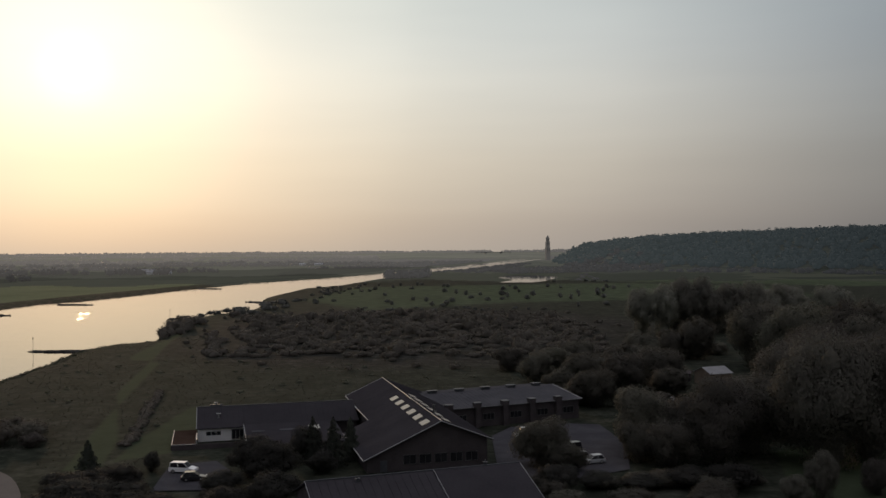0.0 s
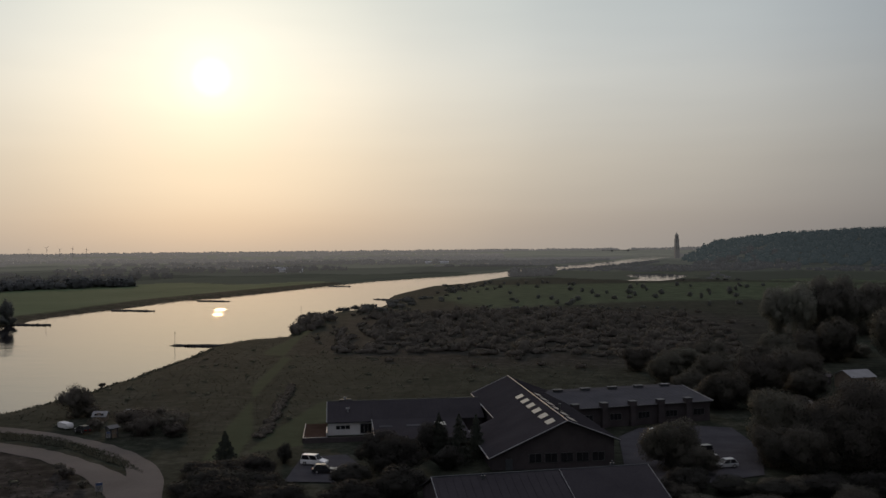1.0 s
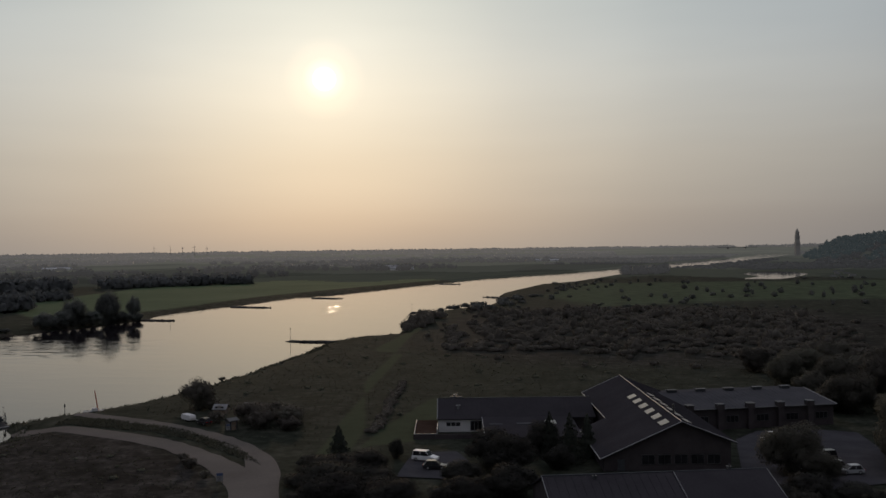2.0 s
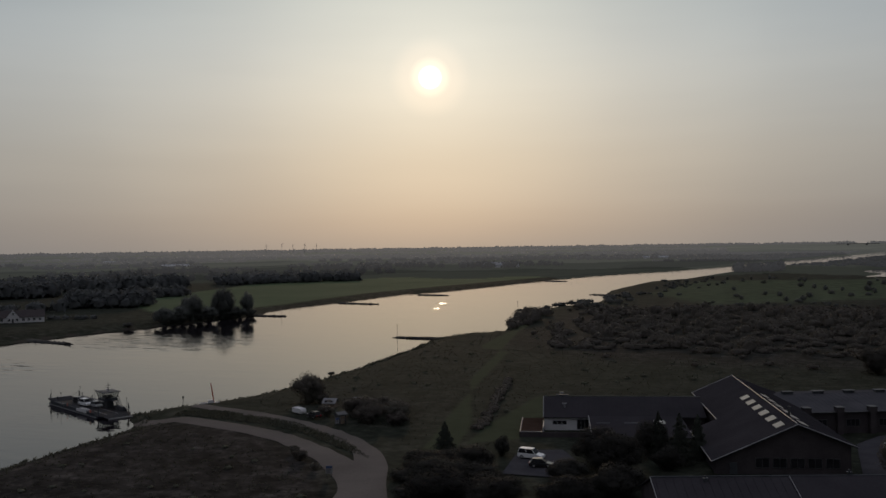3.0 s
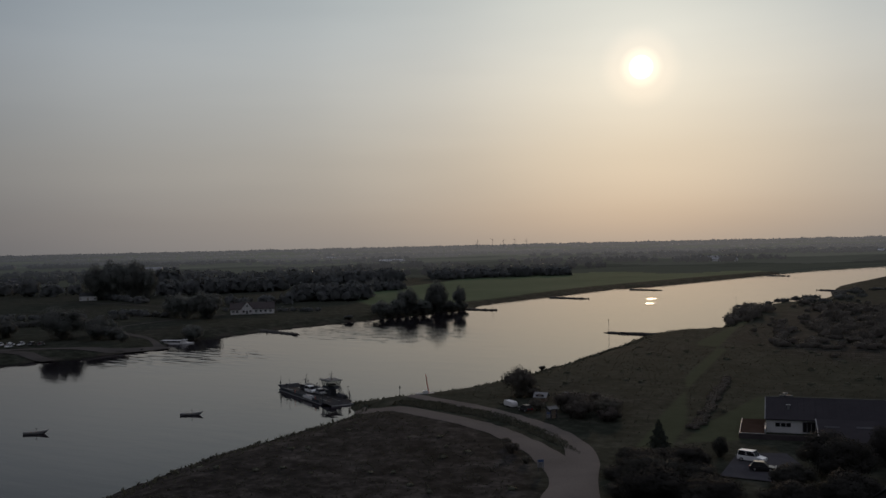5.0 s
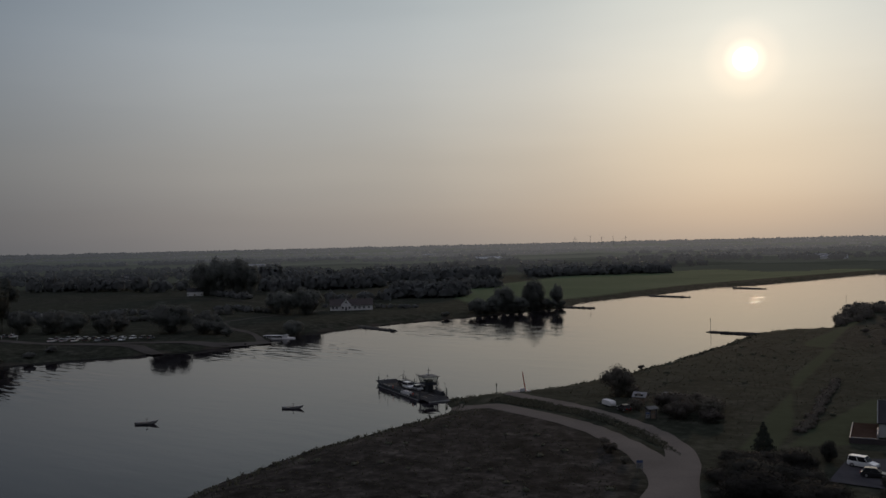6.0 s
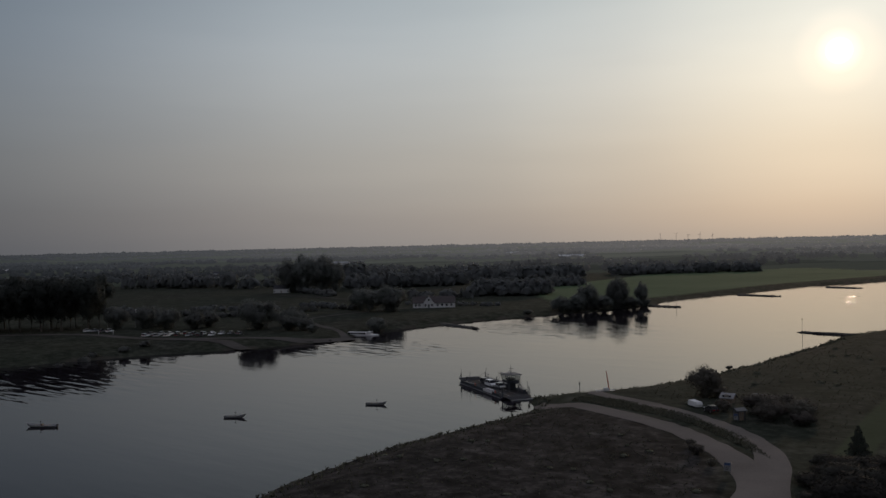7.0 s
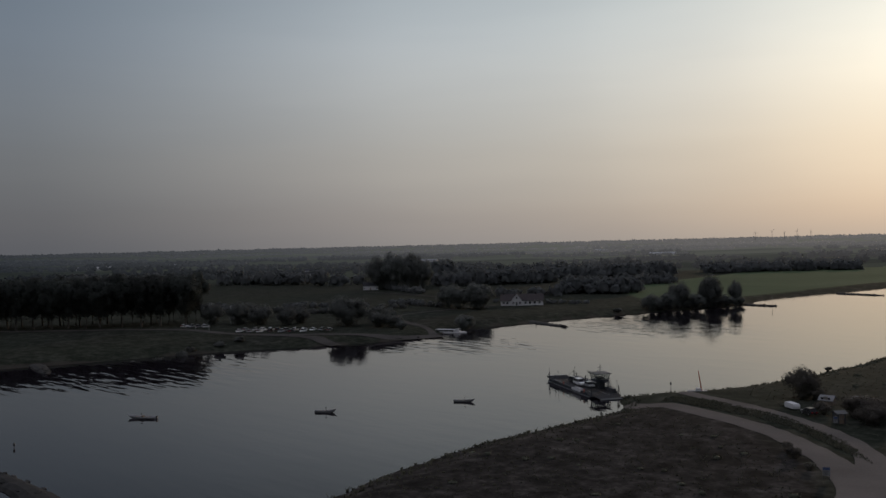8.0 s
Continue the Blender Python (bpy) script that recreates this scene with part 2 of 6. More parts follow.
# leaves beyond 560 m, greyed in the base colour to imitate haze
M_FAR_LEAF = foliage("hazed_woodland_leaves", (.125, .133, .130), (.160, .168, .162), 0.45, 0.02, 0.0)
# woods and plain glow band by band in place of real haze
M_BACKDROP = [hazed_material("backdrop_woods_haze", glow) for _, glow in BANDS]
M_PLAIN = [hazed_plain("backdrop_plain_haze", tuple(c * k for c, k in zip(glow, (1.0, 1.03, .97)))) for _, glow in BANDS]
# hill leaves kept dark, bluish haze added as emission
M_BACKDROP_HILL = hazed_material("backdrop_hill_haze", (.0250, .0320, .0350), ((.018, .022, .020), (.024, .029, .027)))
M_TUSSOCK = foliage("rough_grass_blades", (.068, .070, .051), (.114, .112, .084), 0.3, 0.15)
M_BARK = surface("bark", (.040, .032, .025), (.100, .085, .068), 1.5, 14, 0.9, bump=0.6)
M_ROOF = surface("dark_roof_sheet", (.033, .031, .034), (.050, .047, .051), 0.15, 3.0, 1.0, bump=0.15, spec=0.0)
M_ROOF2 = surface("weathered_grey_roof", (.055, .055, .060), (.085, .085, .090), 0.2, 3.0, 1.0, bump=0.15, spec=0.0)
M_WALL_DARK = surface("dark_brick", (.046, .040, .041), (.076, .066, .067), 0.4, 5.0, 1.0, spec=0.0)
M_WHITE = surface("white_render", (.50, .49, .48), (.62, .61, .60), 0.3, 4.0, 0.8, bump=0.1)
M_TRIM = surface("pale_metal_trim", (.172, .172, .172), (.250, .250, .250), 0.6, 5.0, 0.6, 0.0, 0.05)
M_DARKTRIM = surface("dark_trim", (.03, .03, .03), (.06, .06, .06), 0.6, 5.0, 0.5)
M_SKYLIGHT = surface("clear_roof_sheet", (.086, .080, .072), (.131, .123, .112), 0.5, 2.0, 0.32, spec=0.5)
M_GLASS = glass_dark("window_glass")
def clear_glass(name):
    m, nt, p, out = base_nodes(name)
    p.inputs["Base Color"].default_value = (.03, .035, .038, 1)
    p.inputs["Roughness"].default_value = 0.06
    t = nt.nodes.new("ShaderNodeBsdfTransparent")
    t.inputs[0].default_value = (.86, .88, .88, 1)
    mx = nt.nodes.new("ShaderNodeMixShader")
    mx.inputs[0].default_value = 0.85
    nt.links.new(p.outputs[0], mx.inputs[1])
    nt.links.new(t.outputs[0], mx.inputs[2])
    nt.links.new(mx.outputs[0], out.inputs[0])
    return m


M_CLEAR = clear_glass("wheelhouse_panes")
M_ASPHALT = surface("asphalt", (.060, .058, .055), (.105, .100, .094), 0.12, 4.0, 0.9, bump=0.3)
M_GRAVEL = surface("sandy_gravel_road", (.112, .099, .087), (.172, .152, .133), 0.08, 3.0, 1.0, bump=0.4, spec=0.0, vary=0.0)
M_LANE = surface("pale_lane_asphalt", (.060, .056, .051), (.100, .092, .084), 0.1, 2.0, 1.0, spec=0.0)
M_PAVE = surface("grey_paving", (.045, .044, .048), (.072, .071, .076), 0.2, 3.0, 1.0, spec=0.0)
M_STONE = surface("basalt_stones", (.030, .030, .028), (.070, .066, .060), 0.5, 3.0, 0.9, bump=0.5, vary=0.3, spec=0.1)
M_STEEL = surface("painted_steel_grey", (.040, .043, .048), (.068, .072, .078), 0.5, 6.0, 0.6, spec=0.25)
M_HULL = surface("dark_blue_hull", (.012, .014, .020), (.026, .029, .038), 0.4, 4.0, 0.45)
M_DECK = surface("worn_deck", (.021, .020, .021), (.041, .040, .039), 0.3, 3.0, 0.9, spec=0.15)
M_TYRE = surface("tyre_rubber", (.015, .015, .015), (.03, .03, .03), 2, 20, 0.9)
M_RIM = surface("wheel_rim", (.35, .35, .36), (.5, .5, .5), 2, 20, 0.35, 0.8, 0)
M_PAINTS = {k: surface("car_paint_" + k, tuple(.85 * c for c in v), v, 0.6, 8, 0.28, 0.0, 0.0, vary=0.05) for k, v in
            {"white": (.78, .78, .77), "silver": (.34, .35, .36), "black": (.02, .02, .022), "grey": (.14, .145, .15), "red": (.30, .03, .025), "blue": (.05, .09, .2)}.items()}
M_LAMP = surface("lamp_lens", (.6, .6, .58), (.75, .75, .72), 2, 8, 0.15, bump=0)
M_REDLAMP = surface("red_lens", (.30, .02, .02), (.42, .03, .03), 2, 8, 0.2, bump=0)
M_RED = surface("red_paint", (.34, .07, .04), (.45, .10, .06), 1, 6, 0.5)
M_SIGNBLUE = surface("blue_sign_face", (.035, .06, .14), (.05, .08, .18), 1, 6, 0.4, bump=0)
M_WOOD = surface("weathered_wood", (.12, .09, .065), (.22, .17, .125), 0.6, 8, 0.85)
M_TILE = surface("brown_roof_tiles", (.036, .029, .028), (.058, .046, .043), 0.3, 4, 0.8, bump=0.4)
M_ORANGE = surface("terrace_tiles", (.043, .029, .022), (.068, .047, .037), 0.4, 5, 1.0, spec=0.0)

# ---- building helpers ----
def part(name, bm, material, parent, label=""):
    me = bpy.data.meshes.new(name)
    bm.to_mesh(me)
    bm.free()
    me.materials.append(material)
    ob = new(name, me)
    ob.parent = parent
    return tagged(ob, label)


def thing(name, label, category, x, y, z=0.0, rz=0.0, group="", kind=""):
    ob = new(name)
    ob.empty_display_size = 0.5
    ob.matrix_basis = pose(x, y, z, 0, 0, rz)
    return tagged(ob, label, category, group, kind)


def mesh_from(name, verts, faces, material, parent=None, smooth=False):
    me = bpy.data.meshes.new(name)
    me.vertices.add(len(verts))
    me.vertices.foreach_set("co", np.asarray(verts, dtype=np.float32).ravel())
    faces = np.asarray(faces, dtype=np.int32)
    k = faces.shape[1]
    me.loops.add(faces.size)
    me.polygons.add(len(faces))
    me.loops.foreach_set("vertex_index", faces.ravel())
    me.polygons.foreach_set("loop_start", np.arange(len(faces), dtype=np.int32) * k)
    me.polygons.foreach_set("use_smooth", np.full(len(faces), smooth, dtype=bool))
    me.update(calc_edges=True)
    me.materials.append(material)
    ob = new(name, me)
    ob.parent = parent
    return ob


def box(bm, lo, hi, m=None):
    vs = [bm.verts.new((x, y, z)) for x in (lo[0], hi[0]) for y in (lo[1], hi[1]) for z in (lo[2], hi[2])]
    for f in ((0, 1, 3, 2), (4, 6, 7, 5), (0, 4, 5, 1), (2, 3, 7, 6), (0, 2, 6, 4), (1, 5, 7, 3)):
        bm.faces.new([vs[i] for i in f])
    if m is not None:
        bmesh.ops.transform(bm, matrix=m, verts=vs)
    return bm


def boxes(*pairs):
    bm = bmesh.new()
    for lo, hi in pairs:
        box(bm, lo, hi)
    return bm


def prism(bm, outline, axis, a, b):
    """An outline of (p, q) pushed along an axis from a to b: x takes p, q as y, z; y as x, z; z as x, y."""
    def place(p, q, s):
        return {"x": (s, p, q), "y": (p, s, q), "z": (p, q, s)}[axis]
    n = len(outline)
    va = [bm.verts.new(place(p, q, a)) for p, q in outline]
    vb = [bm.verts.new(place(p, q, b)) for p, q in outline]
    bm.faces.new(va)
    bm.faces.new(vb[::-1])
    for i in range(n):
        j = (i + 1) % n
        bm.faces.new((va[j], va[i], vb[i], vb[j]))
    bmesh.ops.recalc_face_normals(bm, faces=bm.faces[:])
    return bm


def slab(bm, corners, thick):
    """A flat plate through the corners, going down by thick."""
    top = [bm.verts.new(c) for c in corners]
    low = [bm.verts.new((c[0], c[1], c[2] - thick)) for c in corners]
    n = len(corners)
    bm.faces.new(top)
    bm.faces.new(low[::-1])
    for i in range(n):
        j = (i + 1) % n
        bm.faces.new((top[j], top[i], low[i], low[j]))
    bmesh.ops.recalc_face_normals(bm, faces=bm.faces[:])
    return bm


def tube(bm, pts, radii, sides=8):
    rings = []
    for i, (c, r) in enumerate(zip(pts, radii)):
        d = Vector(pts[min(i + 1, len(pts) - 1)]) - Vector(pts[max(i - 1, 0)])
        q = d.to_track_quat("Z", "Y")
        rings.append([bm.verts.new(Vector(c) + q @ Vector((r * math.cos(a), r * math.sin(a), 0))) for a in [2 * math.pi * k / sides for k in range(sides)]])
    for a, b in zip(rings, rings[1:]):
        for k in range(sides):
            bm.faces.new((a[k], a[(k + 1) % sides], b[(k + 1) % sides], b[k]))
    bm.faces.new(rings[0][::-1])
    bm.faces.new(rings[-1])
    return bm


# ---- the land: river, banks, hill ----
NEAR_BANK = [(-90, -400), (-100, -100), (-112, 20), (-122, 60), (-130, 90), (-136, 106), (-140, 125), (-141, 141), (-141.5, 157), (-143, 172), (-155, 187),
             (-150, 198), (-143, 210), (-140, 225), (-138, 252), (-139, 280), (-141, 300), (-143, 330), (-148, 372), (-147, 394),
             (-128, 410), (-136, 450), (-150, 498), (-152, 541), (-146, 580), (-130, 620), (-133, 690), (-148, 760), (-152, 812),
             (-148, 950), (-120, 1022), (-92, 1250), (-60, 1450), (-25, 1610), (16, 1720), (78, 1950), (170, 2420), (385, 3500), (440, 4000), (400, 4250)]
FAR_BANK = [(330, 4250), (300, 4000), (274, 3790), (234, 3240), (166, 2850), (102, 2550), (21, 2240), (-40, 1941), (-110, 1580), (-165, 1380), (-205, 1280), (-240, 1180), (-262, 1060), (-284, 880),
            (-297, 780), (-315, 745), (-316, 672), (-322, 560), (-318, 520), (-306, 485), (-311, 440), (-320, 398), (-327, 358),
            (-327, 310), (-331, 290), (-326, 272), (-309, 250), (-318, 210), (-324, 190), (-333, 175), (-338, 153), (-350, 90), (-360, 40), (-380, -400)]
POND = [(62, 1075), (93, 1055), (122, 1120), (158, 1270), (130, 1372), (94, 1350), (74, 1250), (92, 1165)]
FAR_REACH = [(-20, 4330), (160, 4310), (300, 4360), (320, 4560), (120, 4600), (-40, 4480)]
WATER_Z, POND_Z, REACH_Z = -2.5, -1.2, 16.2


def signed_distance(px, py, polygon):
    """Metres from an outline, negative inside."""
    poly = np.asarray(polygon, float)
    best = np.full(px.shape, 1e12)
    inside = np.zeros(px.shape, bool)
    for (ax, ay), (bx, by) in zip(poly, np.roll(poly, -1, axis=0)):
        ex, ey = bx - ax, by - ay
        t = np.clip(((px - ax) * ex + (py - ay) * ey) / (ex * ex + ey * ey), 0, 1)
        best = np.minimum(best, (px - ax - t * ex) ** 2 + (py - ay - t * ey) ** 2)
        if ay != by:
            inside ^= ((ay > py) != (by > py)) & (px < ex * (py - ay) / ey + ax)
    return np.where(inside, -1, 1) * np.sqrt(best)


def line_distance(px, py, pts):
    best, along = np.full(px.shape, 1e12), np.zeros(px.shape)
    for i, ((ax, ay), (bx, by)) in enumerate(zip(pts, pts[1:])):
        ex, ey = bx - ax, by - ay
        t = np.clip(((px - ax) * ex + (py - ay) * ey) / (ex * ex + ey * ey), 0, 1)
        d = (px - ax - t * ex) ** 2 + (py - ay - t * ey) ** 2
        along = np.where(d < best, i + t, along)
        best = np.minimum(best, d)
    return np.sqrt(best), along


def smooth(x):
    x = np.clip(x, 0, 1)
    return x * x * (3 - 2 * x)


WAVES = [(random.uniform(-1, 1), random.uniform(-1, 1), random.uniform(0, 6.3)) for _ in range(14)]


def waviness(px, py, length):
    s = np.zeros(px.shape)
    for a, b, c in WAVES:
        s = s + np.sin((a * px + b * py) * 6.28 / length + c)
    return s / len(WAVES)


HILL = [(372, 2270), (500, 1945), (660, 1735), (760, 1540), (940, 1250), (1150, 900), (1300, 500)]
HILL_HALF = [115.0, 235.0, 235.0, 235.0, 235.0, 235.0, 235.0]
HILL_TOP = [40.0, 54.0, 59.0, 60.0, 58.0, 55.0, 50.0]


def ground_height(px, py):
    px, py = np.asarray(px, float), np.asarray(py, float)
    r = np.hypot(px, py)
    edge = signed_distance(px, py, NEAR_BANK + FAR_BANK) + 2.0 * waviness(px, py, 22.0) + 1.2 * waviness(px, py, 8.0)
    z = 0.5 * waviness(px, py, 130.0) + 0.18 * waviness(px, py, 30.0)
    z = z + 22.0 * smooth((r - 3300) / 1500)
    d, along = line_distance(px, py, HILL)
    d = d + 22 * waviness(px, py, 260.0)
    z = z + np.interp(along, range(len(HILL)), HILL_TOP) * smooth(1.15 - d / np.interp(along, range(len(HILL)), HILL_HALF))
    bank = np.where(edge > 0, WATER_Z + (2.5 + z) * smooth(edge / 15.0) ** 0.8, WATER_Z + np.maximum(edge * 0.22, -3.5))
    z = np.where((edge < 15) & (r < 4290), np.minimum(bank, np.maximum(z, bank)), z)
    for poly, level, wide in ((POND, POND_Z, 14.0), (FAR_REACH, REACH_Z, 60.0)):
        e = signed_distance(px, py, poly)
        z = np.where(e < wide, np.where(e > 0, level + (z - level) * smooth(e / wide), level + np.maximum(e * 0.2, -2)), z)
    return z


def ground_at(x, y):
    return float(ground_height(np.array([x]), np.array([y]))[0])


LAWN = [[(-97, 318), (-113, 330), (-120, 400), (-133, 462), (-126, 465), (-118, 405), (-104, 335), (-88, 250), (-65, 185), (-60, 160), (-66, 160), (-76, 205)],
        [(-62, 228), (-44, 232), (-46, 200), (-52, 175), (-60, 168), (-62, 185)],
        [(52, 138), (62, 174), (92, 180), (96, 138)]]
PASTURE = [(-330, 430), (-335, 700), (-330, 760), (-260, 1150), (-150, 1500), (-60, 1900), (-260, 1850), (-520, 1300), (-560, 900), (-470, 560)]
FIELDS = [[(60, 640), (-60, 560), (-120, 700), (-110, 960), (60, 1000), (200, 1030), (330, 900), (300, 700)],
          [(160, 1060), (330, 1450), (560, 1220), (640, 900), (380, 860)]]


SCRUB = [([(-108, 345), (-60, 300), (60, 292), (95, 340), (100, 500), (60, 580), (-60, 600), (-122, 540)], 0.6),
         ([(-900, 100), (-440, 60), (-345, 160), (-330, 300), (-345, 400), (-440, 420), (-560, 620), (-700, 900), (-1200, 1200), (-1300, 300)], 0.10)]


def build_ground():
    az = np.concatenate([np.arange(-42, 92, 0.25), np.arange(92, 318, 4.0)])
    rad = np.concatenate([[6, 16, 26], np.geomspace(36, 4960, 210)])
    A, Rr = np.meshgrid(np.radians(az), rad)
    X, Y = -np.sin(A) * Rr, np.cos(A) * Rr
    Z = ground_height(X, Y)
    n, m = X.shape
    verts = np.stack([X.ravel(), Y.ravel(), Z.ravel()], 1)
    i, j = np.meshgrid(np.arange(n - 1), np.arange(m), indexing="ij")
    k = (j + 1) % m
    faces = np.stack([i * m + j, (i + 1) * m + j, (i + 1) * m + k, i * m + k], -1).reshape(-1, 4)[:, ::-1]
    centre = len(verts)
    ob = mesh_from("ground", verts, faces, M_GROUND, None, True)
    # beyond 1100 m the ground takes the glowing haze bands
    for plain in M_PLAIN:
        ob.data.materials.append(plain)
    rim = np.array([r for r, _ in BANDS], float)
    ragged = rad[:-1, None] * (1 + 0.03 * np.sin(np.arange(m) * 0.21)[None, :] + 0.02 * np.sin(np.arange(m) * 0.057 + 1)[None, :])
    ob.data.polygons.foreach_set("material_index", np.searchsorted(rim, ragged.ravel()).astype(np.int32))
    cover = np.zeros((centre, 4), np.float32)
    x, y = verts[:, 0], verts[:, 1]
    lawn = np.zeros(centre)
    for p in LAWN:
        lawn = np.maximum(lawn, smooth(0.5 - signed_distance(x, y, p) / 6))
    past = smooth(0.5 - signed_distance(x, y, PASTURE) / 40)
    for p in FIELDS:
        past = np.maximum(past, 0.515 * smooth(0.5 - signed_distance(x, y, p) / 60))
    edge = signed_distance(x, y, NEAR_BANK + FAR_BANK)
    cover[:, 0], cover[:, 1], cover[:, 2], cover[:, 3] = lawn, past, smooth(1.1 - np.abs(edge) / 4.0) * (x < -200), 1
    at = ob.data.attributes.new("cover", "FLOAT_COLOR", "POINT")
    at.data.foreach_set("color", cover.ravel())
    dry = smooth(0.5 - signed_distance(x, y, [(-146, 60), (-142, 120), (-146, 172), (-108, 168), (-82, 148), (-66, 124), (-50, 60), (-100, 20)]) / 8)
    for poly, k in SCRUB:
        dry = np.maximum(dry, k * smooth(0.5 - signed_distance(x, y, poly) / 30))
    da = ob.data.attributes.new("dry", "FLOAT", "POINT")
    da.data.foreach_set("value", (0.9 * dry).astype(np.float32))
    return tagged(ob, "dark rough river meadow with greener mown strips and pastures", "ground", kind="structure")


build_ground()
# the ground under the camera
pit = mesh_from("ground", [(-7, -7, -0.4), (7, -7, -0.4), (7, 7, -0.4), (-7, 7, -0.4)], [(0, 1, 2, 3)], M_GROUND)
tagged(pit, "dark rough grass", "ground", kind="structure")


def water_sheet(name, x0, y0, x1, y1, z, label):
    ob = mesh_from(name, [(x0, y0, z), (x1, y0, z), (x1, y1, z), (x0, y1, z)], [(0, 1, 2, 3)], M_WATER)
    return tagged(ob, label, "river", kind="structure")


water_sheet("water", -420, -400, 480, 4280, WATER_Z, "calm wide river reflecting the pale evening sky")
water_sheet("water", 40, 1030, 180, 1400, POND_Z, "still meadow pond reflecting the sky")
water_sheet("water", -60, 4300, 340, 4620, REACH_Z, "far bend of the river shining pale")


# ---- roads ----
def ribbon(name, left, right, material, label, category="road", lift=0.08, cuts=4):
    """A road between its two edges, lying on the ground."""
    def fine(pts):
        out = []
        n = len(pts)
        for i in range(n - 1):
            p0, p1, p2, p3 = (np.array(pts[max(0, min(n - 1, i + k))], float) for k in (-1, 0, 1, 2))
            for s in range(cuts):
                t = s / cuts
                out.append(0.5 * (2 * p1 + (p2 - p0) * t + (2 * p0 - 5 * p1 + 4 * p2 - p3) * t * t + (3 * p1 - p0 - 3 * p2 + p3) * t ** 3))
        return out + [np.array(pts[-1], float)]
    a, b = fine(left), fine(right)
    rows = 7
    verts = []
    for p, q in zip(a, b):
        for k in range(rows):
            c = p + (q - p) * k / (rows - 1)
            c = c + 0.18 * math.sin(c[0] * 1.7 + c[1]) * (1 if k in (0, rows - 1) else 0)
            crown = 0.05 * (1 - (2 * k / (rows - 1) - 1) ** 2)
            verts.append((c[0], c[1], max(ground_at(c[0], c[1]), -2.3) + lift + crown))
    faces = [(i * rows + k, i * rows + k + 1, (i + 1) * rows + k + 1, (i + 1) * rows + k) for i in range(len(a) - 1) for k in range(rows - 1)]
    ob = mesh_from(name, verts, faces, material, None, True)
    return tagged(ob, label, category, kind="structure")


ribbon("road", [(-145, 180.2), (-140.9, 177.5), (-127.1, 176.2), (-108.0, 170.4), (-96.3, 165.0), (-85.8, 157.7), (-77.4, 150.9), (-66, 138), (-56, 120), (-46, 98)],
       [(-144.6, 175.6), (-140.9, 172.5), (-125.3, 169.2), (-110.0, 164.6), (-96.5, 158.6), (-83.0, 148.2), (-75.2, 140.0), (-68.7, 130.6), (-64.6, 120), (-55, 95)],
       M_GRAVEL, "pale sandy road curving down to the ferry landing")
ribbon("road", [(-55, 120), (-63.7, 139.1), (-68.0, 148.0), (-74.7, 158.5), (-83.2, 167.2), (-91.7, 173.7), (-103.8, 180.4), (-116.2, 186.0), (-128, 189.5), (-140, 193)],
       [(-66, 128), (-72, 142), (-76.0, 151.6), (-79.5, 157), (-83.5, 161.7), (-91.8, 168.9), (-102.2, 175.2), (-114.2, 180.4), (-126, 184.5), (-138, 188)],
       M_GRAVEL, "pale sandy side road along the river bank", lift=0.11)

# ---- vegetation ----
rng = np.random.default_rng(7)


def soft_normals(me, normals):
    """Shades leaves with the rounding of the crown that they sit on."""
    normals = normals / (np.linalg.norm(normals, axis=1, keepdims=True) + 1e-9)
    me.polygons.foreach_set("use_smooth", np.ones(len(me.polygons), dtype=bool))
    me.update()
    me.normals_split_custom_set_from_vertices(normals.tolist())


def leaf_quads(centres, normals, size, r):
    """One bent-free leaf clump for each centre."""
    n = len(centres)
    nrm = normals + r.normal(0, 0.42, (n, 3))
    nrm /= np.linalg.norm(nrm, axis=1, keepdims=True) + 1e-9
    ref = np.where(np.abs(nrm[:, 2:3]) > 0.9, [[1.0, 0, 0]], [[0, 0, 1.0]])
    u = np.cross(nrm, ref)
    u /= np.linalg.norm(u, axis=1, keepdims=True) + 1e-9
    v = np.cross(nrm, u)
    a = r.uniform(0, 6.283, (n, 1))
    u, v = u * np.cos(a) + v * np.sin(a), v * np.cos(a) - u * np.sin(a)
    s = np.asarray(size).reshape(-1, 1) * r.uniform(0.6, 1.35, (n, 1))
    lean = nrm * s * r.uniform(-0.25, 0.25, (n, 1))
    quads = np.stack([centres - u * s, centres - v * s * 0.62 + lean, centres + u * s * r.uniform(0.6, 1.1, (n, 1)), centres + v * s * 0.62 + lean], 1)
    return quads.reshape(-1, 3), np.arange(4 * n).reshape(-1, 4)


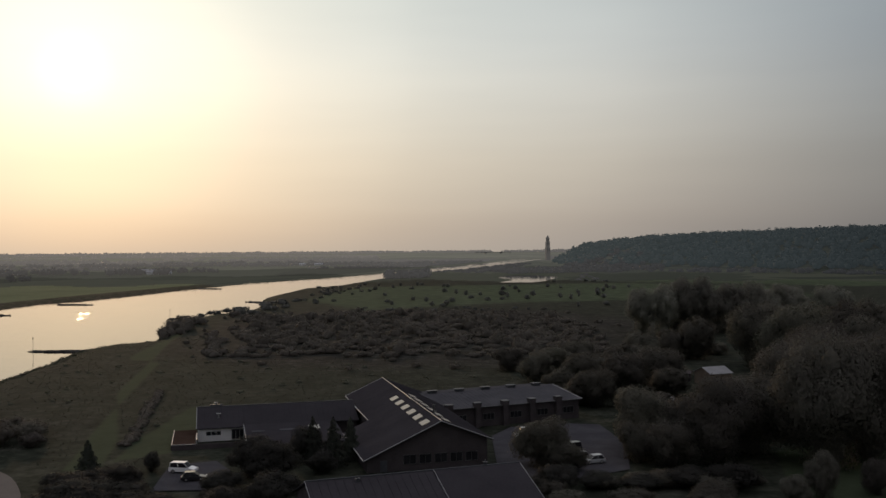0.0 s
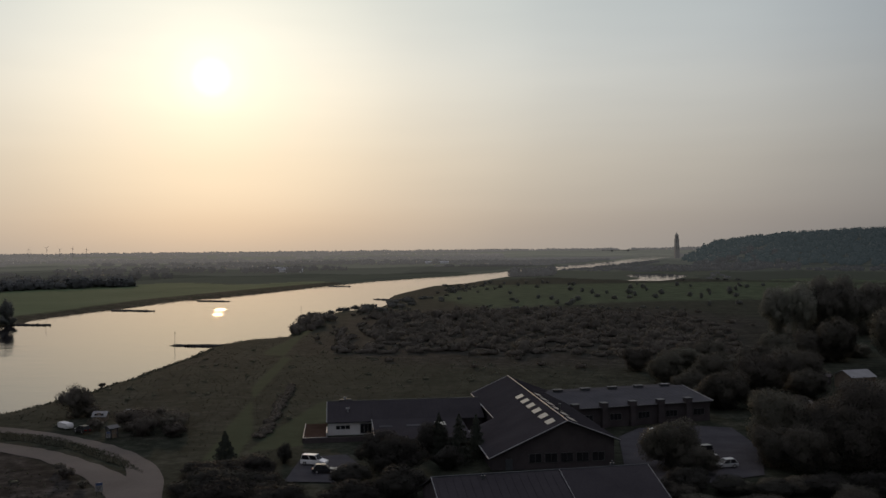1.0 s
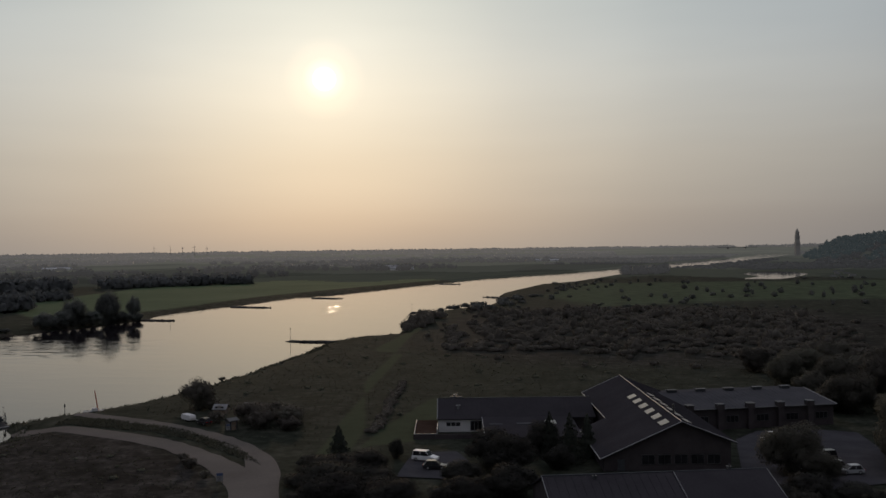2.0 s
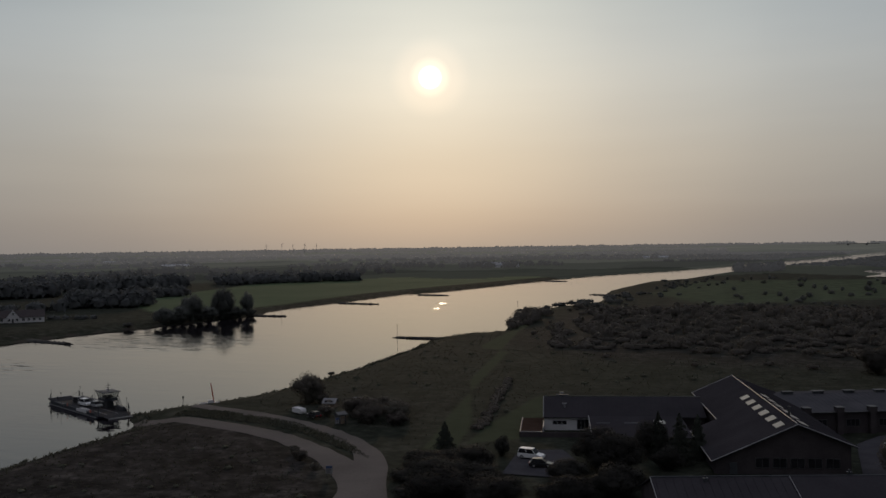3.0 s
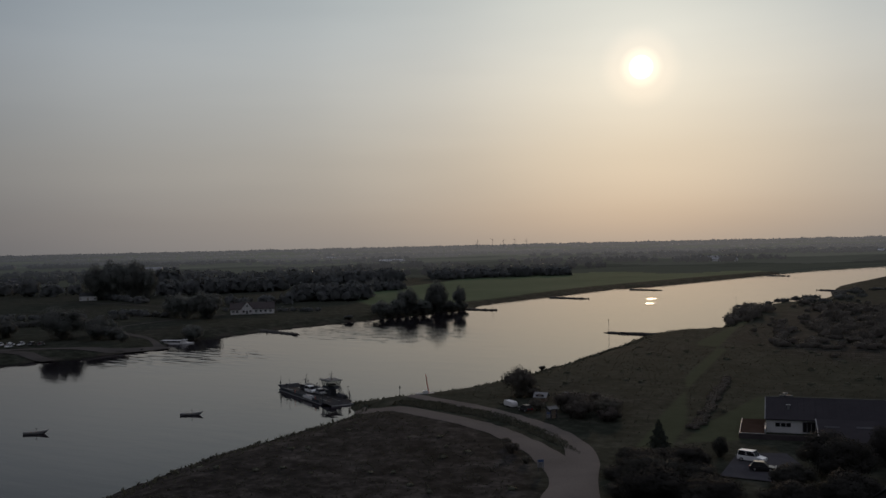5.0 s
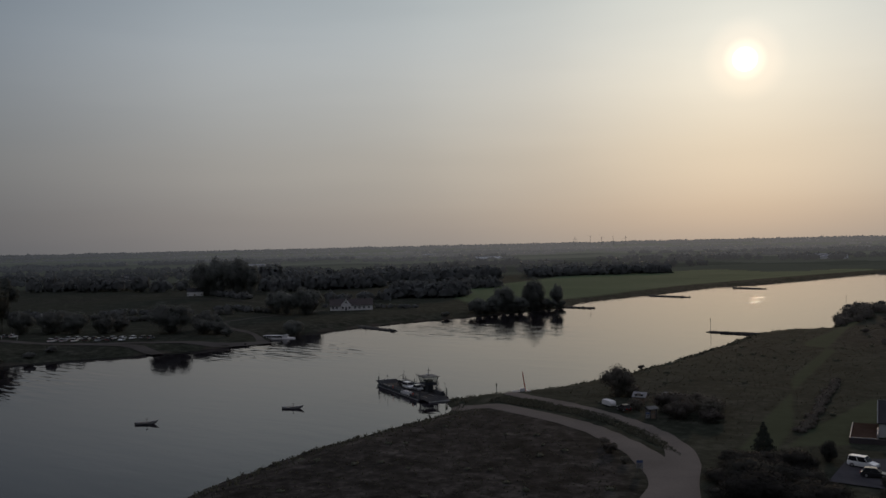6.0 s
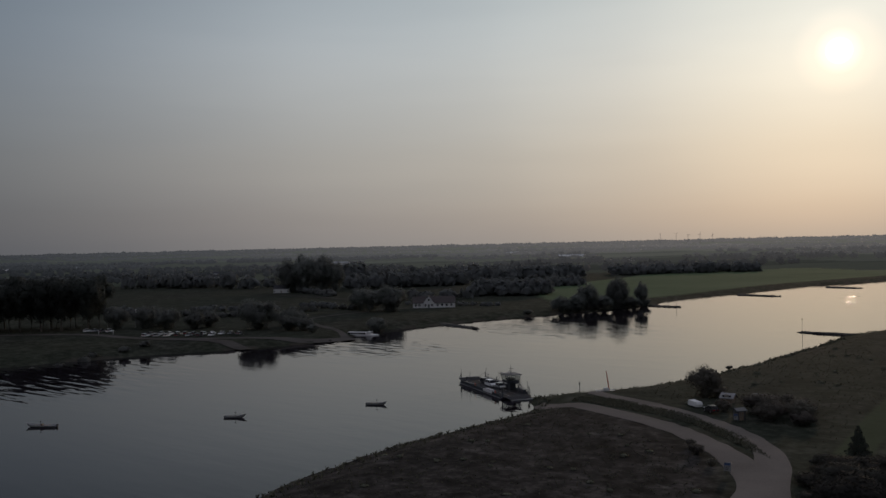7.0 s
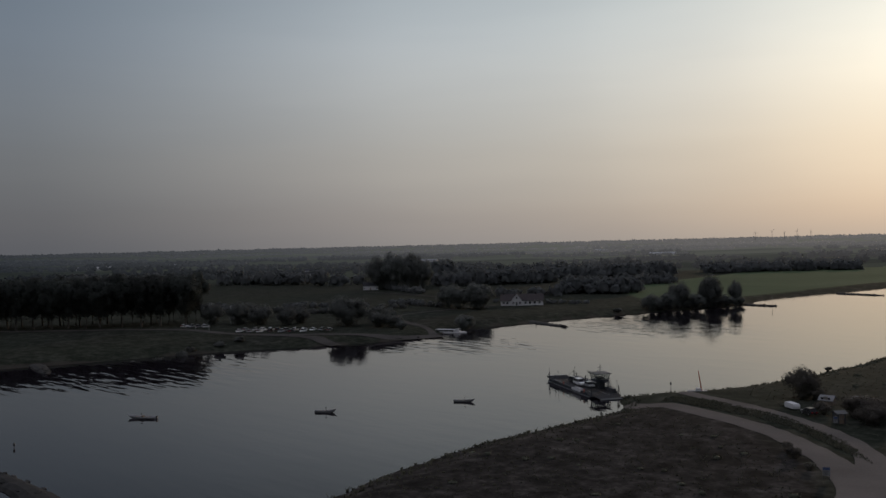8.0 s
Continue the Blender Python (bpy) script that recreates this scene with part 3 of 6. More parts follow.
def crown_cloud(r, rx, rz, lobes, n):
    """Points and outward directions on a lumpy crown of half-width rx and half-height rz round its middle."""
    d = r.normal(0, 1, (lobes, 3))
    d /= np.linalg.norm(d, axis=1, keepdims=True)
    d[:, 2] = np.where(d[:, 2] < -0.3, -0.6 * d[:, 2], d[:, 2])
    c = d * r.uniform(0.45, 0.78, (lobes, 1)) * [rx, rx, rz]
    rad = r.uniform(0.20, 0.44, lobes) * rx
    c[0], rad[0] = 0, 0.55 * rx
    c[1], rad[1] = (0, 0, -0.45 * rz), 0.5 * rx
    pick = r.choice(lobes, n * 2, p=rad ** 2 / (rad ** 2).sum())
    q = r.normal(0, 1, (2 * n, 3))
    q /= np.linalg.norm(q, axis=1, keepdims=True)
    stretch = np.array([1, 1, min(1.5, max(0.75, rz / rx))])
    p = c[pick] + q * stretch * (rad[pick] * np.where(r.uniform(0, 1, 2 * n) < .06, r.uniform(1.0, 1.25, 2 * n), r.uniform(0.66, 1.08, 2 * n)))[:, None]
    deep = np.zeros(2 * n, bool)
    for k in range(lobes):
        deep |= (np.linalg.norm((p - c[k]) / stretch, axis=1) < 0.60 * rad[k])
    fit = np.array([rx, rx, rz]) / (np.percentile(np.abs(p), 98, axis=0) + 1e-6)
    keep = np.flatnonzero(~deep)[:n]
    p, c, rad, stretch = p * fit, c * fit, rad * fit[0], stretch * fit / fit[0]
    return p[keep], q[keep], c, rad, stretch


ICO = bmesh.new()
bmesh.ops.create_icosphere(ICO, subdivisions=1, radius=1)
ICO_V = np.array([v.co[:] for v in ICO.verts])
ICO_F = np.array([[v.index for v in f.verts] for f in ICO.faces])
ICO.free()


def crown_part(parent, r, rx, rz, lobes, n, size, material, lift):
    p, q, c, rad, st = crown_cloud(r, rx, rz, lobes, n)
    v, f = leaf_quads(p, q, size, r)
    cores_v, cores_f = [], []
    for k in range(lobes):          # shaded inner mass of twigs and leaves
        cores_f.append(np.concatenate([ICO_F, ICO_F[:, -1:]], 1) + 12 * k)
        cores_v.append(c[k] + ICO_V * st * rad[k] * 0.58 * r.uniform(0.85, 1.1, (12, 1)))
    tri_v = np.concatenate(cores_v)
    base = len(v)
    tri = np.concatenate(cores_f)[:, :3] + base
    verts = np.concatenate([v, tri_v]) + [0, 0, lift]
    me = bpy.data.meshes.new("crown")
    me.from_pydata(verts.tolist(), [], f.tolist() + tri.tolist())
    me.materials.append(material)
    outward = 0.55 * q + 0.45 * p / (np.linalg.norm(p, axis=1, keepdims=True) + 1e-9)
    soft_normals(me, np.concatenate([np.repeat(outward, 4, axis=0), np.tile(ICO_V, (lobes, 1))]))
    ob = new("crown", me)
    ob.parent = parent
    return ob


def trunk_part(parent, r, height, radius, limbs, spread):
    bm = bmesh.new()
    bend = [(r.normal(0, .02) * height * k, r.normal(0, .02) * height * k, height * k / 4) for k in range(5)]
    bend[0] = (0, 0, -0.5)
    tube(bm, bend, [radius * 1.5, radius, radius * .8, radius * .6, radius * .3], 7)
    for k in range(limbs):
        a = 6.283 * k / limbs + r.uniform(0, 1)
        s = bend[2 + k % 2]
        e = (s[0] + math.cos(a) * spread, s[1] + math.sin(a) * spread, s[2] + height * r.uniform(.2, .4))
        mid = tuple((s[i] + e[i]) / 2 + (0.1 * height if i == 2 else 0) * .5 for i in range(3))
        tube(bm, [s, mid, e], [radius * .5, radius * .34, radius * .12], 5)
    return part("trunk", bm, M_BARK, parent)


STOCK = {}


def stock_tree(kind, seed, rx, rz, stem, lobes, n, size, material, label, category="tree"):
    """A model of a tree, kept under the land until it is copied."""
    r = np.random.default_rng(seed)
    ob = thing(kind, label, category, 0, 0, 0)
    trunk_part(ob, r, stem + rz * 1.2, max(0.08, rx * 0.06), 5, rx * 0.55)
    crown_part(ob, r, rx, rz, lobes, n, size, material, stem + rz * 0.88)
    STOCK.setdefault(kind + category + material.name, []).append((ob, rx, stem + 2 * rz))
    return ob


BROAD = [stock_tree("broadleaf_tree", 10 + k, 5.0, 5.2 + 0.4 * k, 0.6, 40, 17000, 0.185, M_LEAF, "dark green broadleaf tree with a rounded crown") for k in range(4)]
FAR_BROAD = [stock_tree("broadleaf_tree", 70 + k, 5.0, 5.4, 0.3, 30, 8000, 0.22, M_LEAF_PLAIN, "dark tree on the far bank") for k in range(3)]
WILLOW = [stock_tree("willow_tree", 20 + k, 5.2, 5.6, 0.3, 48, 30000, 0.145, M_LEAF_PALE, "grey-green willow with a billowing crown") for k in range(3)]
POPLAR = [stock_tree("tall_tree", 30 + k, 4.2, 8.0, 0.2, 36, 15000, 0.19, M_LEAF_COPSE, "tall dark tree with a narrow upright crown") for k in range(3)]
PLANTED = [stock_tree("plantation_tree", 60 + k, 4.0, 7.6, 6.4, 22, 4200, 0.36, M_LEAF_PLANT, "tall slender tree with a bare trunk in a row") for k in range(3)]
BUSH = [stock_tree("bush", 40 + k, 2.0, 1.6, 0.0, 18, 3200, 0.10, M_LEAF_SHRUB, "low dark leafy bush in the meadow", "bush") for k in range(4)]
UNDER = [stock_tree("bush", 80 + k, 5.0, 3.4, 0.0, 30, 6000, 0.22, M_LEAF, "dark undergrowth below the trees", "bush") for k in range(3)]
HEDGE = [stock_tree("bush", 90 + k, 5.0, 3.6, 0.0, 32, 7000, 0.20, M_LEAF_DARK, "dark dense shrubbery beside the sandy road", "bush") for k in range(3)]
GARDEN = [stock_tree("garden_tree", 95 + k, 5.0, 5.2, 0.3, 36, 12000, 0.19, M_LEAF_DARK, "dark garden tree beside the farmyard") for k in range(3)]
USED = set()


def plant(models, x, y, height, wide=None, label="", group="", turn=None):
    """Sets a copy of one of the models on the ground; the first time, the model itself."""
    k = int(rng.integers(len(models)))
    ob = models[k]
    rx, full = next((rx, full) for rows in STOCK.values() for o, rx, full in rows if o == ob)
    s = height / full
    w = s if wide is None else wide / (2 * rx)
    m = pose(x, y, ground_at(x, y) - 0.1, 0, 0, rng.uniform(0, 360) if turn is None else turn) @ Matrix.Diagonal((w, w, s, 1))
    if ob in USED:
        got = copy_thing(ob, m)
        got.matrix_basis = m
    else:
        USED.add(ob)
        ob.matrix_basis = m
        got = ob
    return tagged(got, label, "", group)


def conifer(x, y, height, wide, label="dark pointed conifer in the garden"):
    ob = thing("conifer", label, "tree", x, y, ground_at(x, y) - 0.1)
    r = np.random.default_rng(int(abs(x * 13 + y * 7)))
    bm = bmesh.new()
    tube(bm, [(0, 0, -.3), (0, 0, height * .5), (0, 0, height * .96)], [wide * .06, wide * .04, .02], 6)
    part("trunk", bm, M_BARK, ob)
    n = int(500 + 140 * height)
    h = 1 - np.sqrt(r.uniform(0, 1, n))
    a = r.uniform(0, 6.283, n)
    layer = 0.82 + 0.18 * np.sin(h * height * 5)
    rad = wide / 2 * (1 - h) ** 0.8 * layer * r.uniform(0.55, 1.05, n)
    c = np.stack([np.cos(a) * rad, np.sin(a) * rad, 0.25 + h * (height - .3)], 1)
    nr = np.stack([np.cos(a), np.sin(a), np.full(n, .5)], 1)
    v, f = leaf_quads(c, nr, 0.26, r)
    crown = mesh_from("crown", v, f, M_NEEDLE, ob)
    soft_normals(crown.data, np.repeat(nr, 4, axis=0))
    return ob


def dome(q, w, h, k):
    """Unit directions as a crown of width w and height h with upright sides."""
    flat = np.linalg.norm(q[:, :2], axis=1) + 1e-6
    ring = np.sqrt(np.maximum(0, 1 - np.maximum(q[:, 2], 0) ** 2)) * k * w / 2
    return np.stack([q[:, 0] / flat * ring, q[:, 1] / flat * ring, h * (0.5 + 0.5 * q[:, 2] * np.minimum(k, 1.05))], 1)


def woodland(name, spots, material, label, quads=46, category="trees", leaf=1.0, kind="stuff", up=0.9):
    """Many distant crowns (x, y, height, width) in one mass."""
    spots = np.asarray(spots, float)
    z = ground_height(spots[:, 0], spots[:, 1])
    pts, nrm, size, cv, cf = [], [], [], [], []
    for k, (x, y, h, w) in enumerate(spots):
        q = rng.normal(0, 1, (quads, 3))
        q /= np.linalg.norm(q, axis=1, keepdims=True)
        lump = 0.80 + 0.20 * np.sin(q[:, 0] * 4 + k) * np.cos(q[:, 1] * 4 + 2 * k)
        pts.append(dome(q, w, h, lump * rng.uniform(0.74, 1.10, quads)) + [x, y, z[k]])
        nrm.append(q + [0, 0, .3])
        size.append(np.full(quads, leaf * (0.17 * w + 0.02 * h)))
        cv.append(dome(ICO_V, w * .74, h * .8, rng.uniform(.8, 1.08, 12)) + [x, y, z[k]])
        cf.append(ICO_F + 12 * k)
    v, f = leaf_quads(np.concatenate(pts), np.concatenate(nrm), np.concatenate(size), rng)
    tri = np.concatenate(cf) + len(v)
    me = bpy.data.meshes.new(name)
    me.from_pydata(np.concatenate([v, np.concatenate(cv)]).tolist(), [], f.tolist() + tri.tolist())
    me.materials.append(material)
    soft_normals(me, np.concatenate([np.repeat(np.concatenate(nrm), 4, axis=0), np.tile(ICO_V, (len(spots), 1))]) + [0, 0, up])
    return tagged(new(name, me), label, category, kind=kind)


def row_of(a, b, gap, h, w, jit=2.0):
    n = max(1, int(math.dist(a, b) / gap))
    return [(a[0] + (b[0] - a[0]) * k / n + rng.normal(0, jit), a[1] + (b[1] - a[1]) * k / n + rng.normal(0, jit),
             h * rng.uniform(.75, 1.15), w * rng.uniform(.8, 1.2)) for k in range(n + 1)]


def patch_of(polygon, count, h, w):
    poly = np.asarray(polygon, float)
    lo, hi = poly.min(0), poly.max(0)
    p = rng.uniform(lo, hi, (count * 6, 2))
    p = p[signed_distance(p[:, 0], p[:, 1], polygon) < 0][:count]
    return [(x, y, h * rng.uniform(.6, 1.25), w * rng.uniform(.7, 1.3)) for x, y in p]


def polar(az, r):
    return -math.sin(radians(az)) * r, math.cos(radians(az)) * r


# hill forest, the haze before it painted in as emission
hill_spots = []
for k in range(len(HILL) - 1):
    a, b = np.array(HILL[k]), np.array(HILL[k + 1])
    side = np.array([-(b - a)[1], (b - a)[0]]) / np.linalg.norm(b - a)
    for _ in range(int(np.linalg.norm(b - a) / 0.42)):
        t, s = rng.uniform(-.03, 1), rng.uniform(-255, 60)
        p = a + (b - a) * t + side * s
        hill_spots.append((p[0], p[1], rng.uniform(10, 16), rng.uniform(12, 18)))
hs = np.array(hill_spots)
hill_spots = hs[ground_height(hs[:, 0], hs[:, 1]) > 2.5]
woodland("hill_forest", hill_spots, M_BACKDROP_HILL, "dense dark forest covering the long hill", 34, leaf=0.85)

# woods and hedgerows of the far plain
far = []
for k in range(190):
    r = 760 * (4600 / 760) ** rng.uniform(0, 1)
    az = rng.uniform(4, 95) if r < 2600 else rng.uniform(-30, 95)
    x, y = polar(az, r)
    ang = radians(rng.normal(az + 90, 14))
    L = rng.uniform(50, 200) * (0.5 + r / 1600)
    w = 11 + r / 260
    far += row_of((x, y), (x - math.sin(ang) * L, y + math.cos(ang) * L), w * 0.62, rng.uniform(6, 15), w, 4 + r / 300)
for k in range(90):
    r = rng.uniform(2400, 4500)
    az = rng.uniform(-5, 95)
    x, y = polar(az, r)
    ang = radians(rng.normal(az + 90, 10))
    far += row_of((x, y), (x - math.sin(ang) * 420, y + math.cos(ang) * 420), 17, rng.uniform(6, 13), 28, 12)
for az in np.arange(-34, 96, 0.11):
    x, y = polar(az, rng.uniform(4500, 4850))
    far.append((x, y, 5 + 2.5 * math.sin(az * 2.3) * math.sin(az * .71 + 1) + rng.uniform(-1, 1.5), rng.uniform(60, 110)))
for k in range(150):
    az = rng.uniform(-6, 5)
    r = rng.uniform(1650, 4000)
    x, y = polar(az, r)
    far += row_of((x, y), (x - 130, y + rng.normal(0, 30)), 15, rng.uniform(3, 6), 18, 6)
q = np.array([(a, b) for a, b, _, _ in far])
azi = np.degrees(np.arctan2(-q[:, 0], q[:, 1]))
ok = (signed_distance(q[:, 0], q[:, 1], NEAR_BANK + FAR_BANK) > np.where(np.hypot(q[:, 0], q[:, 1]) < 1600, 60, 14)) & (signed_distance(q[:, 0], q[:, 1], FAR_REACH) > 30) & (signed_distance(q[:, 0], q[:, 1], PASTURE) > 6)
ok &= ~((q[:, 0] > -150 - 0.02 * q[:, 1]) & (np.hypot(q[:, 0], q[:, 1]) < 2500) & ((azi < -6.4) | (np.hypot(q[:, 0], q[:, 1]) < 1650)))
away = np.hypot(q[:, 0], q[:, 1])
beyond = np.interp(azi, [-6.5, -5.2, -4.2, -3.4, -2.3, -0.6, 1.2, 4], [4650, 4300, 3850, 3330, 2620, 2300, 2000, 1640])
tall = np.array([h for _, _, h, _ in far])
ok &= ~((azi > -6.5) & (azi < 4.0) & ((away < beyond) | ((away > 3300) & (away < 4640)) | (tall > 8)))
ok &= signed_distance(q[:, 0], q[:, 1], [(-330, 0), (-800, 0), (-800, 480), (-330, 480)]) > 0
ok &= away > 1100
far = [f for f, k in zip(far, ok) if k]
dist = np.hypot(*np.array([(a, b) for a, b, _, _ in far]).T)
far = np.array(far)
# each ring of woods gets the haze emission of its distance
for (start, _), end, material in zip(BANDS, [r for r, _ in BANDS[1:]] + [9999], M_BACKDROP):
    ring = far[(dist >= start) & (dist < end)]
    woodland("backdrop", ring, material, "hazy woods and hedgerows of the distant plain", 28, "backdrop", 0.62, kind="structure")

# ---- the farm hall and its wings; axes: x along the gable, y back along the ridge ----
HALL = (-0.6, 160.0, 14.06)


def roof_strip(bm, a, b, w):
    """A thin batten from a to b lying on a roof."""
    tube(bm, [a, b], [w, w], 5)


def window(parent, x, y, z, w, h, panes=2, facing=-1, frame_mat=None):
    """A framed window in a wall that faces -y (facing -1) or +y."""
    fm = frame_mat or M_TRIM
    ob = part("window", boxes(((x, y, z), (x + w, y + 0.06, z + h))), M_GLASS, parent)
    bm = bmesh.new()
    f = y + facing * 0.05
    lo, hi = min(f, f + 0.09), max(f, f + 0.09)
    for x0, x1, z0, z1 in [(x - .07, x + .03, z - .07, z + h + .07), (x + w - .03, x + w + .07, z - .07, z + h + .07), (x + .03, x + w - .03, z - .07, z + .03), (x + .03, x + w - .03, z + h - .03, z + h + .07)]:
        box(bm, (x0, lo, z0), (x1, hi, z1))
    for k in range(1, panes):
        c = x + w * k / panes
        box(bm, (c - .04, lo, z + .03), (c + .04, hi, z + h - .03))
    part("window_frame", bm, fm, ob)
    return ob


def build_hall():
    ob = thing("farm_hall", "large dark-roofed hall with rows of pale skylights", "building", HALL[0], HALL[1], 0, HALL[2])
    L, zr, sl, sr = 56.0, 8.5, 0.445, 0.39
    zl = lambda u: zr + sl * u
    bm = bmesh.new()
    prism(bm, [(-12.9, -0.5), (-12.9, zl(-12.9) - .3), (0, zr - .3), (8.4, zr - sr * 8.4 - .3), (8.4, -0.5)], "y", 0.4, 24)
    part("wall", bm, M_WALL_DARK, ob, "dark brick front gable")
    bm = bmesh.new()
    prism(bm, [(-8.0, -0.5), (-8.0, zl(-8.0) - .3), (0, zr - .3), (8.4, zr - sr * 8.4 - .3), (8.4, -0.5)], "y", 24.02, L - .4)
    part("wall", bm, M_WALL_DARK, ob)
    bm = slab(bmesh.new(), [(-13.6, -.5, zl(-13.6)), (0, -.5, zr), (0, L, zr), (-8.6, L, zl(-8.6)), (-8.6, 24.5, zl(-8.6)), (-13.6, 24.5, zl(-13.6))], .22)
    part("roof", bm, M_ROOF, ob, "long dark roof slope")
    bm = slab(bmesh.new(), [(0, -.5, zr), (9.2, -.5, zr - sr * 9.2), (9.2, L, zr - sr * 9.2), (0, L, zr)], .22)
    part("roof", bm, M_ROOF, ob)
    # sheet ribs
    bm = bmesh.new()
    for k in range(46):
        y = 0.2 + k * 1.2
        u = -13.55 if y < 24 else -8.55
        roof_strip(bm, (u, y, zl(u) + .01), (-.2, y, zl(-.2) + .01), .035)
        roof_strip(bm, (.2, y, zr - sr * .2 + .01), (9.15, y, zr - sr * 9.15 + .01), .035)
    part("roof_ribs", bm, M_ROOF, ob)
    bm = bmesh.new()
    roof_strip(bm, (0, -.55, zr + .05), (0, L, zr + .05), .10)
    part("ridge_cap", bm, M_TRIM, ob, "pale ridge cap")
    for a, b in (((-13.6, -.55, zl(-13.6) - .02), (0, -.55, zr)), ((0, -.55, zr), (9.2, -.55, zr - sr * 9.2)), ((-8.6, L, zl(-8.6)), (0, L, zr))):
        bm = bmesh.new()
        tube(bm, [a, b], [.09, .09], 4)
        part("verge_board", bm, M_TRIM, ob, "pale verge board")
    for a, b in (((-13.65, -.5, zl(-13.65)), (-13.65, 24.5, zl(-13.65))), ((-8.65, 24.5, zl(-8.65)), (-8.65, L, zl(-8.65)))):
        bm = bmesh.new()
        tube(bm, [a, b], [.1, .1], 6)
        part("gutter", bm, M_TRIM, ob)
    for k in range(6):
        y = 2.2 + k * 5.5
        bm = slab(bmesh.new(), [(-2.8, y, zl(-2.8) + .12), (-1.4, y, zl(-1.4) + .12), (-1.4, y + 2.9, zl(-1.4) + .12), (-2.8, y + 2.9, zl(-2.8) + .12)], .1)
        sk = part("skylight", bm, M_SKYLIGHT, ob, "pale translucent skylight sheet")
        bm = slab(bmesh.new(), [(1.2, y, zr - sr * 1.2 + .12), (2.4, y, zr - sr * 2.4 + .12), (2.4, y + 3.3, zr - sr * 2.4 + .12), (1.2, y + 3.3, zr - sr * 1.2 + .12)], .1)
        part("skylight", bm, M_SKYLIGHT, ob)
    bm = bmesh.new()
    tube(bm, [(.9, 9.0, zr - .8), (.9, 9.0, zr + 1.1)], [.18, .18], 8)
    tube(bm, [(.9, 9.0, zr + 1.1), (.9, 9.0, zr + 1.3)], [.27, .27], 8)
    part("flue", bm, M_DARKTRIM, ob, "short black flue pipe")
    for k in range(5):
        window(ob, -6.5 + k * 2.75, .34, 1.3, 2.1, 1.5, 2, frame_mat=M_DARKTRIM)
    door = part("door", boxes(((-10.6, .3, 0), (-9.4, .42, 2.1))), M_STEEL, ob, "grey side door")
    bm = bmesh.new()
    box(bm, (-9.58, .24, 1.0), (-9.48, .3, 1.12))
    part("door_handle", bm, M_STEEL, door)
    return ob


def build_left_wing():
    ob = thing("farm_wing", "long low wing with dark roof and white front", "building", HALL[0], HALL[1], 0, HALL[2])
    bm = bmesh.new()
    prism(bm, [(36.2, -.5), (36.2, 2.7), (44, 5.25), (51, 2.7), (51, -.5)], "x", -40.8, -9)
    part("wall", bm, M_WALL_DARK, ob)
    part("wall", boxes(((-41.0, 36.0, -.5), (-32.0, 36.18, 2.75))), M_WHITE, ob, "white rendered front wall")
    bm = slab(bmesh.new(), [(-41.2, 35.4, 2.75), (-32.0, 35.4, 2.75), (-32.0, 44, 5.6), (-41.2, 44, 5.6)], .2)
    part("roof", bm, M_ROOF, ob)
    bm = slab(bmesh.new(), [(-31.98, 35.4, 2.9), (-8.7, 35.4, 2.9), (-8.7, 44, 5.6), (-31.98, 44, 5.6)], .2)
    part("roof", bm, M_ROOF, ob)
    bm = slab(bmesh.new(), [(-41.2, 44, 5.6), (-8.7, 44, 5.6), (-8.7, 51.6, 2.6), (-41.2, 51.6, 2.6)], .2)
    part("roof", bm, M_ROOF, ob)
    bm = slab(bmesh.new(), [(-32.0, 18.0, 2.35), (-13.7, 18.0, 2.35), (-13.7, 35.4, 3.1), (-32.0, 35.4, 3.1)], .2)
    part("lean_to_roof", bm, M_ROOF, ob, "shallow dark lean-to roof")
    bm = boxes(((-31.6, 18.4, -.5), (-14.0, 35.3, 2.1)))
    part("lean_to_wall", bm, M_WALL_DARK, ob)
    bm = bmesh.new()
    for k in range(28):
        x = -40.9 + k * 1.15
        roof_strip(bm, (x, 35.45, 2.76 if x < -32 else 2.91), (x, 43.8, 5.54), .035)
    part("roof_ribs", bm, M_ROOF, ob)
    bm = bmesh.new()
    roof_strip(bm, (-41.2, 44, 5.64), (-8.7, 44, 5.64), .11)
    part("ridge_cap", bm, M_DARKTRIM, ob)
    for a, b in (((-41.25, 35.4, 2.75), (-41.25, 44, 5.6)), ((-32.1, 18.0, 2.35), (-32.1, 35.3, 3.1)), ((-22.4, 18.2, 2.45), (-22.4, 22.5, 2.62))):
        bm = bmesh.new()
        tube(bm, [a, b], [.09, .09], 4)
        part("verge_board", bm, M_TRIM, ob, "pale verge board")
    for x, y, w, l in ((-19.6, 28.6, 2.1, 3.0), (-25.4, 28.4, 3.0, 1.4), (-30.8, 28.2, 2.6, 1.3)):
        z0, z1 = 2.35 + .0431 * (y - 18), 2.35 + .0431 * (y + l - 18)
        bm = slab(bmesh.new(), [(x, y, z0 + .1), (x + w, y, z0 + .1), (x + w, y + l, z1 + .1), (x, y + l, z1 + .1)], .09)
        part("skylight", bm, M_SKYLIGHT if x > -22 else M_ROOF2, ob)
    window(ob, -39.4, 35.97, 1.15, 2.9, .85, 3, frame_mat=M_WHITE)
    w = window(ob, -34.4, 35.97, .25, 2.3, 1.95, 3, frame_mat=M_TRIM)
    # vents and flues on the roof
    for x, y, z, h in ((-36.9, 39.5, 4.0, .8), (-37.4, 44.6, 5.4, .9)):
        bm = bmesh.new()
        tube(bm, [(x, y, z), (x, y, z + h)], [.16, .16], 8)
        box(bm, (x - .45, y - .3, z + h), (x + .45, y + .3, z + h + .12))
